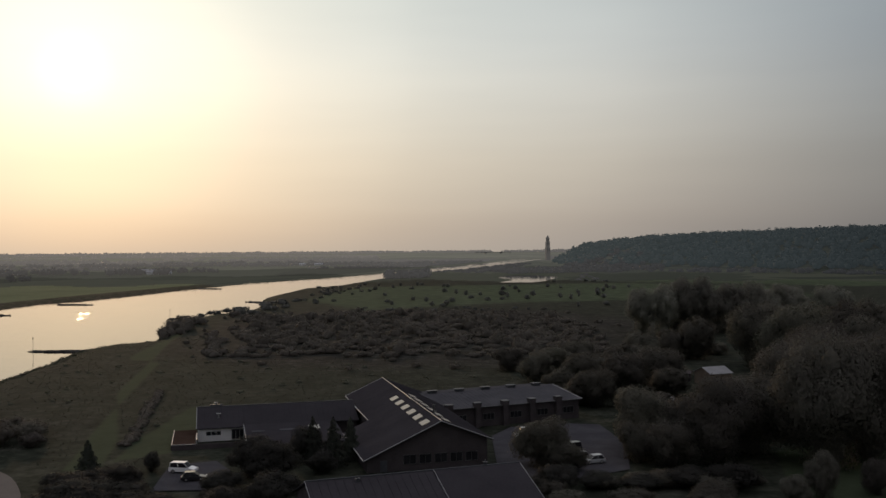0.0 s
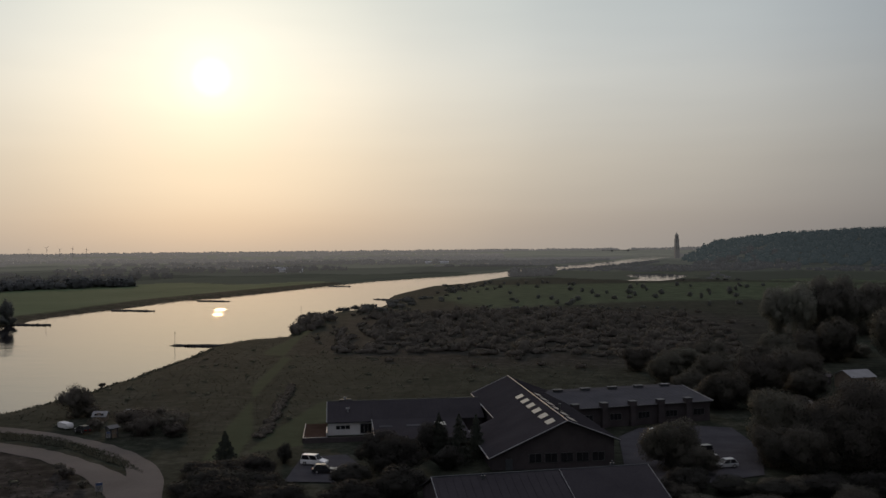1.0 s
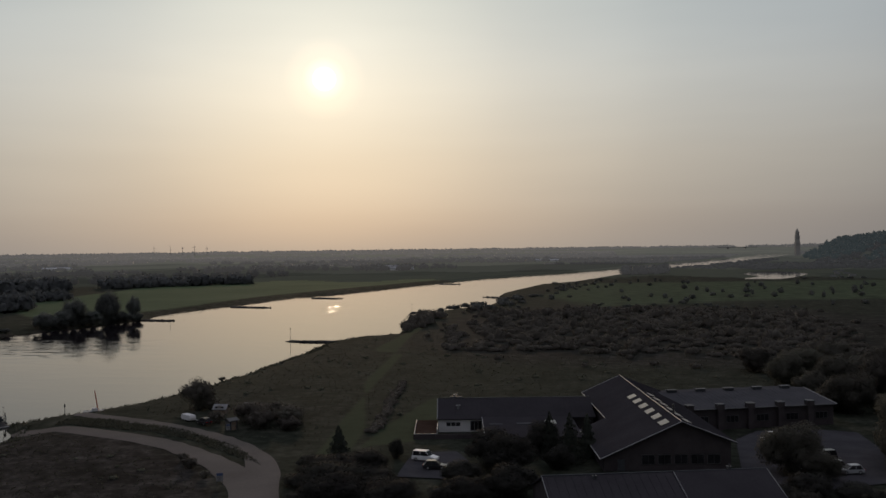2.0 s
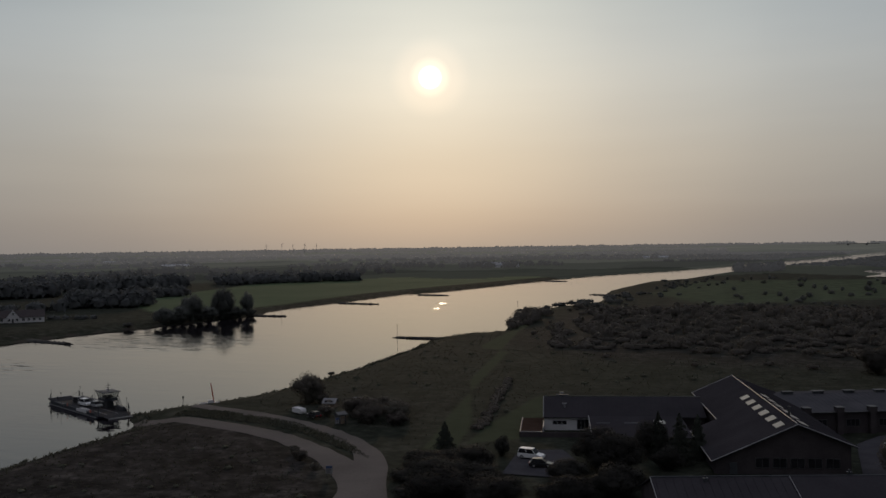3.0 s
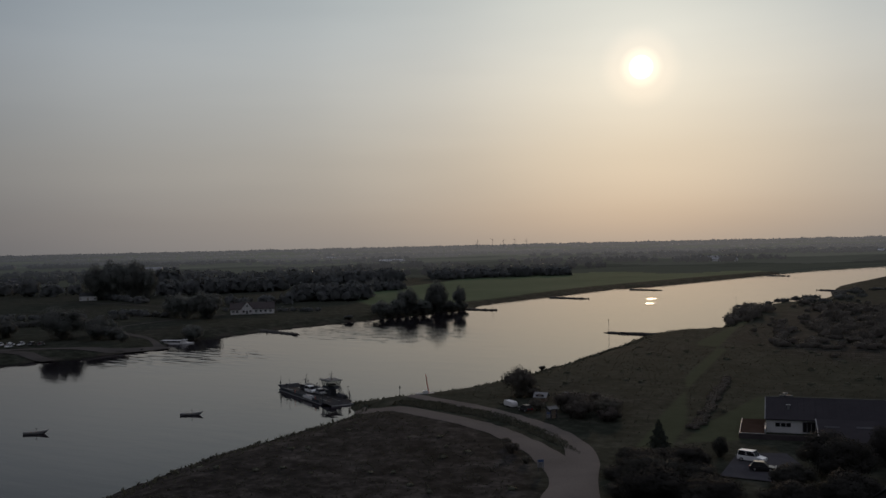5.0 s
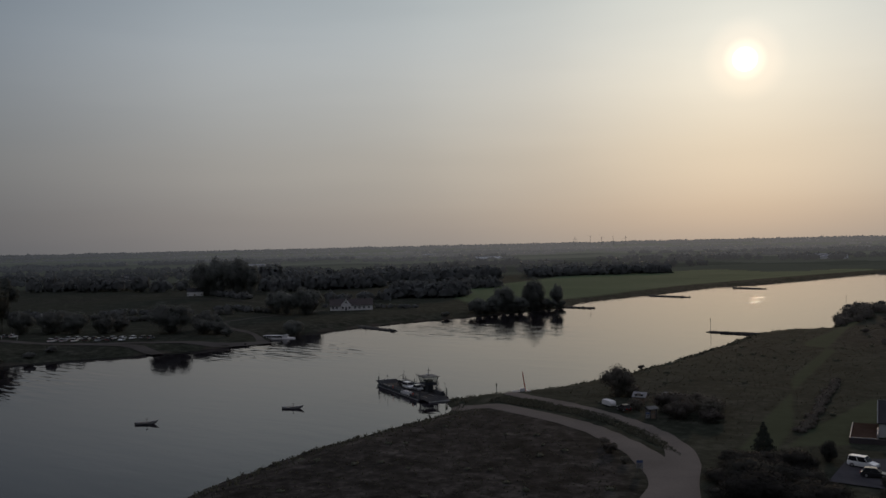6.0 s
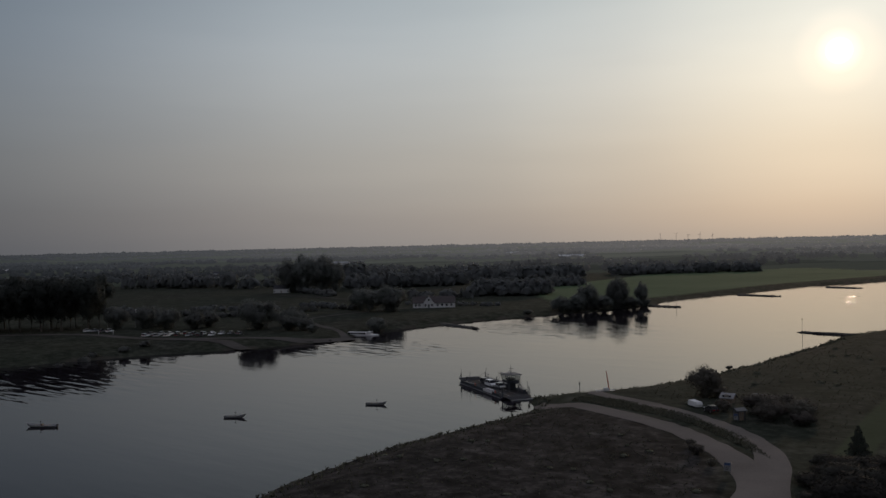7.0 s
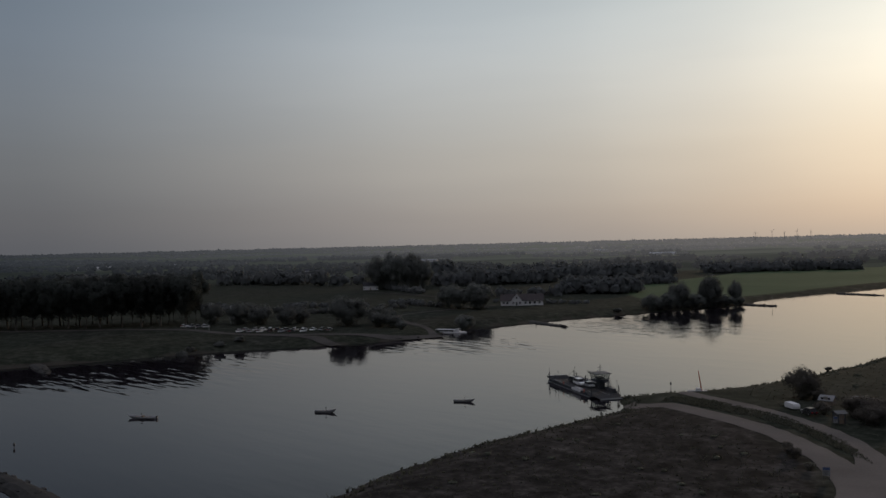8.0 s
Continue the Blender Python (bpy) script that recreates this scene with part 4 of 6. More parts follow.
        part("roof_vent", bm, M_TRIM, ob, "pale roof vent with a cap")
    bm = bmesh.new()
    box(bm, (-38.6, 44.2, 5.3), (-36.0, 45.0, 5.95))
    part("chimney", bm, M_STEEL, ob)
    return ob


def build_terrace():
    ob = thing("terrace", "brown tiled terrace edged by a low pale wall", "terrace", HALL[0], HALL[1], 0, HALL[2])
    part("paving", boxes(((-45.6, 29.0, -.3), (-41.3, 44.0, 1.0))), M_ORANGE, ob, "brown terrace tiles")
    for lo, hi in (((-45.9, 28.7, -.3), (-45.62, 44.0, 1.02)), ((-45.6, 28.7, -.3), (-32.2, 28.98, 1.02))):
        part("retaining_wall", boxes((lo, hi)), M_WALL_DARK, ob, "dark brick retaining wall")
    for lo, hi in (((-45.86, 28.74, 1.02), (-45.70, 44.0, 1.14)), ((-45.7, 28.74, 1.02), (-41.3, 28.90, 1.14)), ((-41.29, 29.0, .9), (-41.05, 36.0, 1.9))):
        part("parapet", boxes((lo, hi)), M_TRIM, ob, "low pale parapet")
    return ob


def build_right_wing():
    ob = thing("stable_wing", "long stable wing with grey roof and brick piers", "building", 2.1, 194.6, 0, 23.4)
    bm = bmesh.new()
    prism(bm, [(.5, -.5), (.5, 4.2), (13, 5.75), (25, 4.2), (25, -.5)], "x", -6, 30.6)
    part("wall", bm, M_WALL_DARK, ob)
    part("roof", slab(bmesh.new(), [(-6.5, 0, 4.5), (31.1, 0, 4.5), (31.1, 13, 6.05), (-6.5, 13, 6.05)], .2), M_ROOF2, ob, "weathered grey roof slope")
    part("roof", slab(bmesh.new(), [(-6.5, 13, 6.05), (31.1, 13, 6.05), (31.1, 25.5, 4.5), (-6.5, 25.5, 4.5)], .2), M_ROOF2, ob)
    bm = bmesh.new()
    for k in range(33):
        roof_strip(bm, (-6 + k * 1.15, .05, 4.51), (-6 + k * 1.15, 12.9, 6.05), .03)
    part("roof_ribs", bm, M_ROOF2, ob)
    bm = bmesh.new()
    tube(bm, [(31.15, 0, 4.5), (31.15, 13, 6.08)], [.12, .12], 4)
    part("verge_board", bm, M_TRIM, ob, "pale verge board")
    bm = bmesh.new()
    tube(bm, [(-6.5, -.08, 4.42), (31.1, -.08, 4.42)], [.1, .1], 6)
    part("gutter", bm, M_DARKTRIM, ob)
    for k in range(5):
        x = -1.2 + k * 6.55
        bm = boxes(((x - .55, -.5, -.5), (x + .55, .48, 4.3)), ((x - .7, -.65, 4.3), (x + .7, .9, 5.35)))
        p = part("brick_pier", bm, M_WALL_DARK, ob)
        part("pier_cap", boxes(((x - .8, -.75, 5.35), (x + .8, 1.0, 5.5))), M_STEEL, p, "grey stone cap")
        if k < 5:
            window(ob, x + 1.6, .46, 1.6, 2.6, 1.3, 3, frame_mat=M_DARKTRIM)
        bm = boxes(((x + .6, 12.5, 5.9), (x + 2.6, 13.5, 6.5)), ((x + .4, 12.3, 6.5), (x + 2.8, 13.7, 6.62)))
        part("ridge_vent", bm, M_STEEL, ob, "boxy ridge vent")
    return ob


def build_front_house():
    ob = thing("front_house", "house with a dark roof seen from above", "building", -19.4, 128.3, 0, 19.3)
    L = 32.4
    bm = bmesh.new()
    prism(bm, [(-8.5, -.5), (-8.5, 2.6), (0, 5.7), (8.5, 2.6), (8.5, -.5)], "x", .4, L - .4)
    part("wall", bm, M_WALL_DARK, ob)
    for x0, x1, dz in ((0, 18.8, 0), (18.85, L, .06)):
        part("roof", slab(bmesh.new(), [(x0, -9, 2.6 + dz), (x1, -9, 2.6 + dz), (x1, 0, 6 + dz), (x0, 0, 6 + dz)], .2), M_ROOF, ob)
        part("roof", slab(bmesh.new(), [(x0, 0, 6 + dz), (x1, 0, 6 + dz), (x1, 9, 2.6 + dz), (x0, 9, 2.6 + dz)], .2), M_ROOF, ob)
    bm = bmesh.new()
    for k in range(27):
        roof_strip(bm, (.6 + k * 1.2, -8.9, 2.66), (.6 + k * 1.2, -.1, 5.99), .03)
    part("roof_ribs", bm, M_ROOF, ob)
    bm = bmesh.new()
    roof_strip(bm, (0, 0, 6.06), (L, 0, 6.06), .12)
    part("ridge_cap", bm, M_STEEL, ob, "grey ridge tiles")
    for x in (0, 18.82, L):
        bm = bmesh.new()
        tube(bm, [(x, -9, 2.7), (x, 0, 6.1)], [.06, .06], 4)
        part("verge_board", bm, M_TRIM, ob, "pale verge strip")
    for x, y, z in ((7.3, -.9, 5.5), (27.0, .3, 5.9)):
        bm = bmesh.new()
        box(bm, (x - .26, y - .24, z - .3), (x + .26, y + .24, z + .5))
        box(bm, (x - .34, y - .3, z + .5), (x + .34, y + .3, z + .6))
        tube(bm, [(x, y, z + .6), (x, y, z + .9)], [.13, .13], 8)
        part("chimney", bm, M_STEEL, ob, "small grey chimney with a pot")
    return ob


build_hall()
build_left_wing()
build_terrace()
build_right_wing()
build_front_house()

# ---- trees round the farm ----
for x, y, h, w in ((26, 262, 9, 9), (38, 250, 10, 11), (46, 236, 11, 11), (58, 250, 11, 12), (52, 272, 10, 11), (34, 282, 8, 10), (66, 310, 10, 11), (20, 290, 7, 9), (44, 300, 8, 10),
                   (36, 222, 9, 10), (58, 238, 7.5, 9), (30, 240, 7, 8), (58, 268, 10, 10)):
    plant(BROAD, x, y, h, w, "dark rounded tree in the thicket behind the stables")
for x, y, h, w in ((87, 408, 20, 12), (95, 402, 23, 13), (104, 407, 24, 13), (113, 405, 24.5, 13), (122, 412, 22, 13), (131, 415, 21, 12), (140, 420, 22, 13), (149, 428, 18, 12), (160, 440, 20, 14), (172, 455, 18, 14), (106, 418, 23, 13), (185, 440, 20, 15)):
    plant(POPLAR, x, y, h, w, "tall dark tree in a dense meadow copse")
for x, y, h, w in ((86, 316, 14, 12), (76, 316, 10, 10), (99, 291, 20, 16), (106, 278, 21, 18), (110, 300, 18, 16), (128, 298, 20, 17), (140, 306, 20, 18), (152, 315, 19, 16), (118, 330, 18, 16), (165, 300, 20, 17), (140, 270, 19, 17), (155, 262, 18, 16), (120, 262, 18, 16)):
    plant(BROAD, x, y, h, w, "large dark tree in the wood beside the farm")
for x, y, h, w in ((48, 164, 14.6, 13), (56, 171, 13.8, 13), (66, 160, 22.5, 16), (76, 166, 22, 17), (72, 190, 18, 16), (88, 190, 19, 17), (104, 205, 20, 18), (90, 222, 19, 17), (118, 226, 19, 18), (64, 200, 9.5, 12)):
    plant(WILLOW, x, y, h, w)
for x, y, h, w in ((37, 172, 12, 10), (41, 180, 9, 10), (43, 196, 7, 9), (47, 208, 5.5, 8), (34, 165, 7, 7), (17, 160.5, 8.6, 8.5), (20.5, 157, 5, 6), (39, 160, 8, 8)):
    plant(BROAD, x, y, h, w, "dark leafy tree beside the car park")
for x, y, h, w in ((-31.5, 156, 6.8, 8.5), (-28.5, 152, 7, 8), (-35, 146, 3.4, 6), (-25, 168, 6, 6), (-52, 146, 4.6, 8), (-57, 143, 4.2, 8), (-55, 138, 4, 7), (-48, 139, 3.4, 8), (-52, 133, 5.5, 8), (-50, 128, 5, 9), (-63, 150, 2.4, 4), (-25.5, 138, 5, 7.5), (-31, 134, 4, 6), (-50.5, 160, 3.6, 2.6), (-21, 158, 4, 5), (-43, 131, 3.6, 8),
                   (18, 146, 4, 6), (24, 147, 2.6, 6), (31, 146, 2.4, 6), (38, 147, 3, 7), (45, 146, 4, 7), (12, 142, 3.5, 5)):
    plant(GARDEN, x, y, h, w)
for x, y, h, w in ((57, 140, 7, 4.5), (66, 142, 5.5, 4), (52, 138, 4, 4)):
    plant(WILLOW, x, y, h, w, "young pale-leaved tree on the lawn")
for x, y, h, w in patch_of([(-64, 146), (-54, 126), (-30, 122), (-34, 140), (-46, 141), (-51, 151), (-57, 151)], 24, 3.0, 6.5):
    plant(HEDGE, x, y, h, w)
for poly, n, h, w in (([(36, 158), (46, 178), (66, 186), (118, 190), (130, 240), (70, 240), (44, 190)], 30, 4.5, 8.0), ([(74, 300), (80, 330), (170, 330), (170, 260), (110, 260)], 22, 5.0, 9.0), ([(28, 226), (30, 300), (66, 310), (70, 244), (46, 214)], 22, 4.0, 7.0), ([(84, 398), (90, 414), (190, 450), (180, 430), (120, 400)], 12, 6.0, 10.0), ([(12, 138), (14, 152), (34, 149), (50, 150), (48, 138)], 14, 2.2, 5.0)):
    for x, y, hh, ww in patch_of(poly, n, h, w):
        plant(UNDER, x, y, hh, ww)
conifer(-60.5, 157.5, 6.4, 5.2)
conifer(-19.5, 163, 9, 6.0, "tall dark cypress beside the lean-to roof")
conifer(-23.5, 166, 8.5, 5.4, "tall dark cypress beside the lean-to roof")
conifer(-17, 168, 8, 5.0, "tall dark cypress beside the lean-to roof")
conifer(-15.6, 214, 4.5, 2.6, "small dark conifer behind the roof")
plant(BUSH, -112.6, 200.5, 7.6, 7.6, "tall round bush beside the parked caravan")
plant(BUSH, -110.2, 202.0, 3.4, 5.0, "dark bush beside the parked caravan")
for x, y, h, w in ((-92, 187, 5, 7.5), (-88, 182, 4.6, 6.5), (-95, 191, 4.6, 6), (-84, 188, 4.2, 6.5), (-90, 194, 4, 6), (-86, 193, 3.6, 6), (-81, 182, 3, 5), (-100, 186, 3, 3.4)):
    plant(BUSH, x, y, h, w, "dark overgrown bush round the huts")
for x, y, h, w in ((-134, 296, 1.2, 1.6), (-139, 262, 1.6, 2), (-136, 236, 1.4, 2), (-78, 140.5, 1.4, 1.8), (-84, 146, 2.2, 2.6), (-88, 151, 1.6, 2), (-54, 128, 1.8, 2.2)):
    plant(BUSH, x, y, h, w)

# ---- meadow shrubs ----
belt = []
for poly, n, h, w in (([(-88, 335), (-60, 325), (20, 320), (60, 335), (70, 420), (66, 515), (5, 560), (-70, 560), (-112, 520), (-108, 430)], 620, 2.1, 5.5),
                      ([(-128, 470), (-112, 360), (-70, 295), (60, 290), (90, 340), (100, 480), (60, 600), (-60, 620), (-118, 590)], 170, 1.7, 3.6),
                      ([(-100, 345), (50, 330), (70, 500), (-20, 560), (-110, 530)], 90, 3.4, 5.0),
                      ([(-80, 340), (55, 335), (60, 500), (0, 545), (-70, 545), (-100, 500)], 80, 4.6, 6.0),
                      ([(-148, 500), (-126, 495), (-120, 420), (-130, 418)], 26, 5.0, 6.5),
                      ([(-152, 560), (-140, 575), (-120, 620), (-135, 690), (-120, 690), (-100, 620), (-120, 520)], 26, 3.0, 7.0),
                      ([(-60, 600), (180, 560), (260, 900), (-90, 1000)], 64, 4.2, 4.6),
                      ([(104, 1395), (160, 1400), (270, 1480), (220, 1680), (70, 1560)], 150, 7, 14),
                      ([(60, 1000), (130, 1040), (160, 1100), (175, 1250), (200, 1300), (190, 1050)], 16, 3, 7),
                      ([(-118, 700), (-80, 640), (-60, 900), (-130, 940)], 30, 2.4, 4.5),
                      ([(-72, 1200), (-12, 1260), (-20, 1300), (-84, 1250)], 34, 12, 15),
                      ([(-24, 1560), (30, 1700), (190, 2380), (230, 2350), (60, 1440)], 150, 2.8, 10),
                      ([(170, 1450), (300, 2050), (420, 1750), (330, 1480)], 160, 10, 16),
                      ([(140, 1400), (400, 1480), (640, 1200), (600, 1180), (340, 1440)], 60, 7, 12)):
    belt += patch_of(poly, n, h, w)
belt += row_of((-77, 252), (-62, 182), 1.1, 0.9, 2.4, 0.5)
belt = np.array(belt)
remote = np.hypot(belt[:, 0], belt[:, 1]) > 1100
# the remote part of the belt glows with painted haze
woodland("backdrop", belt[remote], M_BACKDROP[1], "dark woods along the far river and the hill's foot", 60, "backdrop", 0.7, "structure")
# bushes past 570 m get the leaf copy paled for haze
middle = (np.hypot(belt[:, 0], belt[:, 1]) > 570) & ~remote
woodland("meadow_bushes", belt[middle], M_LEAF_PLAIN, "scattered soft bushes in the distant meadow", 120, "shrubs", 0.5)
woodland("shrub_thicket", belt[~remote & ~middle], M_LEAF_SHRUB, "dense dark thicket of meadow shrubs", 150, "shrubs", 0.46)

# low weeds and tussocks on the near meadows
MEADOWS = [[(-144, 90), (-146, 165), (-138, 174), (-84, 146), (-70, 124), (-64, 90), (-110, 56), (-128, 66)],
           [(-142, 205), (-138, 300), (-150, 372), (-126, 415), (-100, 420), (-84, 335), (-20, 325), (70, 320), (20, 240), (0, 225), (-50, 222), (-52, 160), (-66, 158), (-80, 172), (-118, 192)],
           [(-138, 184), (-128, 186), (-104, 178), (-84, 164), (-72, 150), (-80, 156), (-96, 168), (-110, 174), (-136, 179)]]


def off_lawn(rows):
    q = np.array([(a, b) for a, b, _, _ in rows])
    keep = np.ones(len(q), bool)
    for lawn in LAWN:
        keep &= signed_distance(q[:, 0], q[:, 1], lawn) > 0.5
    return [r for r, k in zip(rows, keep) if k]


weeds = patch_of(MEADOWS[0], 40, 0.5, 1.6) + off_lawn(patch_of(MEADOWS[1], 80, 0.6, 2.4))
woodland("meadow_weeds", weeds, M_TUSSOCK, "low brownish weeds and dead stalks in the meadow", 46, "weeds", 0.5)


def tussocks(name, spots, label):
    """Grass tufts, each of seven bent blades."""
    s = np.asarray(spots, float)
    z = ground_height(s[:, 0], s[:, 1])
    n, k = len(s), 7
    a = rng.uniform(0, 6.283, (n, k))
    out = np.stack([np.cos(a), np.sin(a)], -1)
    h = s[:, 2:3] * rng.uniform(.6, 1.2, (n, k))
    root = np.stack([s[:, 0:1] + out[..., 0] * .12, s[:, 1:2] + out[..., 1] * .12, np.repeat(z[:, None] - .05, k, 1)], -1)
    side = np.stack([-out[..., 1], out[..., 0], np.zeros((n, k))], -1) * (0.10 + 0.07 * h[..., None])
    tip = root + np.stack([out[..., 0] * h * .55, out[..., 1] * h * .55, h], -1)
    v = np.stack([root - side, root + side, tip], 2).reshape(-1, 3)
    ob = mesh_from(name, v, np.arange(len(v)).reshape(-1, 3), M_TUSSOCK)
    return tagged(ob, label, "grass", kind="stuff")


tufts = [(x, y, .24) for x, y, _, _ in patch_of(MEADOWS[0], 2200, 1, 1)]
tufts += [(x, y, .24) for x, y, _, _ in off_lawn(patch_of(MEADOWS[1], 4000, 1, 1))]
tufts += [(x, y, .45) for x, y, _, _ in patch_of(MEADOWS[2], 1500, 1, 1)]
for a, b in zip(NEAR_BANK[3:24], NEAR_BANK[4:25]):
    n = int(math.dist(a, b) * 2.2)
    for k in range(n):
        t = (k + rng.uniform()) / n
        tufts.append((a[0] + (b[0] - a[0]) * t + abs(rng.normal(3.0, 1.6)), a[1] + (b[1] - a[1]) * t + rng.normal(0, 1), rng.uniform(.35, .85)))
tussocks("rough_grass", tufts, "tufts of rough grass and reeds on the banks")

# ---- trees of the far bank ----
for x, y, h, w in ((-317, 433, 15, 12), (-318, 427, 10, 10), (-311.5, 456, 18.5, 13), (-309.5, 478, 14.5, 8), (-321, 415, 9, 11), (-314, 446, 8, 11), (-313, 468, 6, 9), (-326, 392, 2.6, 5), (-316, 440, 7, 12), (-312, 461, 6.5, 12), (-311, 472, 5.5, 9), (-320, 422, 6, 11), (-309.5, 482, 4.5, 7)):
    plant(FAR_BROAD, x, y, h, w, "dark tree mirrored at the far water's edge", "trees at the far water's edge")
for x, y, h, w in ((-419, 352, 14, 13), (-400, 356, 15, 15), (-407, 348, 13, 13), (-393, 352, 11, 10)):
    plant(FAR_BROAD, x, y, h, w, "dark broad tree beside the white farmhouse")
for x, y, h, w in ((-640, 462, 28, 22), (-630, 468, 31, 24), (-618, 476, 29, 22), (-626, 486, 30, 22), (-610, 484, 24, 16), (-650, 500, 20, 14)):
    plant(FAR_BROAD, x, y, h, w, "huge dark tree rising over the far meadows")
for x, y, h, w in ((-370, 247, 14, 17), (-352, 252, 7, 10), (-345, 255, 6, 9), (-366, 262, 9, 9), (-372, 272, 7, 9), (-332, 250, 4, 5), (-328, 284, 7, 8), (-334, 290, 6, 8), (-422, 217, 11, 12), (-410, 222, 10, 11), (-398, 230, 8, 10), (-434, 208, 11, 11), (-428, 228, 10, 11), (-445, 236, 9, 11), (-402, 240, 7, 10)):
    plant(FAR_BROAD, x, y, h, w, "dark bushy tree near the far landing")
for row in range(3):
    for k in range(15):
        t = k / 14
        plant(PLANTED, -520 + 78 * t - 9 * row + rng.normal(0, 1.2), 96 + 96 * t + 9 * row + rng.normal(0, 1.2), rng.uniform(24, 27), rng.uniform(11, 14), "", "plantation rows")
mid = []
for poly, n, h, w in (([(-450, 479), (-405, 508), (-428, 540), (-478, 512)], 95, 11, 9), ([(-620, 676), (-584, 794), (-625, 825), (-672, 700)], 130, 12.5, 12),
                      ([(-624, 516), (-580, 612), (-612, 640), (-665, 540)], 120, 13, 11), ([(-885, 425), (-800, 470), (-725, 482), (-745, 520), (-905, 470)], 46, 14, 13),
                      ([(-505, 560), (-468, 640), (-482, 650), (-530, 570)], 60, 9, 9), ([(-760, 600), (-735, 625), (-770, 655), (-790, 620)], 18, 20, 15),
                      ([(-1000, 300), (-880, 380), (-900, 410), (-1040, 330)], 60, 13, 14), ([(-700, 180), (-640, 290), (-670, 300), (-740, 200)], 50, 11, 12),
                      ([(-840, 640), (-700, 800), (-725, 830), (-880, 670)], 60, 12, 13), ([(-560, 830), (-470, 960), (-500, 985), (-600, 860)], 110, 10, 12)):
    mid += patch_of(poly, n, h, w)
for a, b, gap, h, w in (((-488, 266), (-437, 285), 3.5, 3.8, 6), ((-520, 300), (-440, 330), 5, 3.2, 6), ((-470, 350), (-425, 352), 4, 4, 6), ((-560, 250), (-500, 262), 5, 5, 8),
                        ((-650, 470), (-560, 440), 6, 5, 8), ((-470, 430), (-440, 460), 7, 8, 10), ((-334, 130), (-345, 175), 8, 2.0, 5),
                        ((-430, 400), (-372, 420), 5, 2.4, 5)):
    mid += row_of(a, b, gap, h, w, 1.5)
mid = np.array(mid)
# rows split by distance, both in leaf tones paled for haze
remote = np.hypot(mid[:, 0], mid[:, 1]) > 560
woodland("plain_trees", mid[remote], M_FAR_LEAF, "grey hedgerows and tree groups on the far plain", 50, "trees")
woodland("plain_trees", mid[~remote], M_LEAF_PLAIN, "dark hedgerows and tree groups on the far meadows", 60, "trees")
for ob in BROAD + FAR_BROAD + WILLOW + POPLAR + BUSH + PLANTED + UNDER + HEDGE + GARDEN:
    if ob not in USED:
        for o in (*ob.children_recursive, ob):
            bpy.data.objects.remove(o)

# ---- yards and lanes ----
def yard(outline, material, label, lift=0.07):
    bm = bmesh.new()
    bm.faces.new([bm.verts.new((x, y, 0)) for x, y in outline])
    bmesh.ops.triangulate(bm, faces=bm.faces[:])
    bmesh.ops.subdivide_edges(bm, edges=bm.edges[:], cuts=5, use_grid_fill=True)
    for v in bm.verts:
        v.co.z = ground_at(v.co.x, v.co.y) + lift + 0.12
    return tagged(part("yard", bm, material, None), label, "yard", kind="structure")


yard([(9, 156), (9.5, 187), (14, 196), (24, 200), (33, 198), (35, 178), (31.5, 158), (20, 151)], M_PAVE, "grey paved car park between the farm buildings")
yard([(-46.5, 147), (-48.5, 164), (-41, 167), (-37, 160), (-38, 147)], M_PAVE, "grey paved yard beside the white-fronted wing")
ribbon("road", [(-560, 66), (-491, 125), (-424, 184), (-375, 195), (-336, 224), (-318, 240), (-313, 258)], [(-556, 60), (-489, 120), (-424, 178), (-374, 189), (-334, 218), (-313, 235), (-307, 254)], M_LANE, "pale lane along the far bank", lift=.15)
ribbon("road", [(-376, 194), (-345, 207), (-322, 209), (-316, 208)], [(-374, 187), (-344, 200), (-322, 203), (-316, 202)], M_LANE, "pale landing ramp on the far bank", lift=.22)
ribbon("road", [(-312, 250), (-330, 262), (-350, 268), (-380, 281), (-396, 296), (-405, 320), (-410, 378)], [(-308, 254), (-328, 265.5), (-348, 271.5), (-378, 284), (-393, 297), (-402, 320), (-407, 378)], M_LANE, "narrow pale farm track", lift=.15)
ribbon("road", [(-900, 150), (-709, 321), (-662, 378), (-619, 425), (-524, 417), (-440, 395)], [(-897, 154), (-706, 325), (-659, 381), (-619, 429), (-524, 421), (-440, 399)], M_LANE, "pale dyke road across the far meadows", lift=.3)


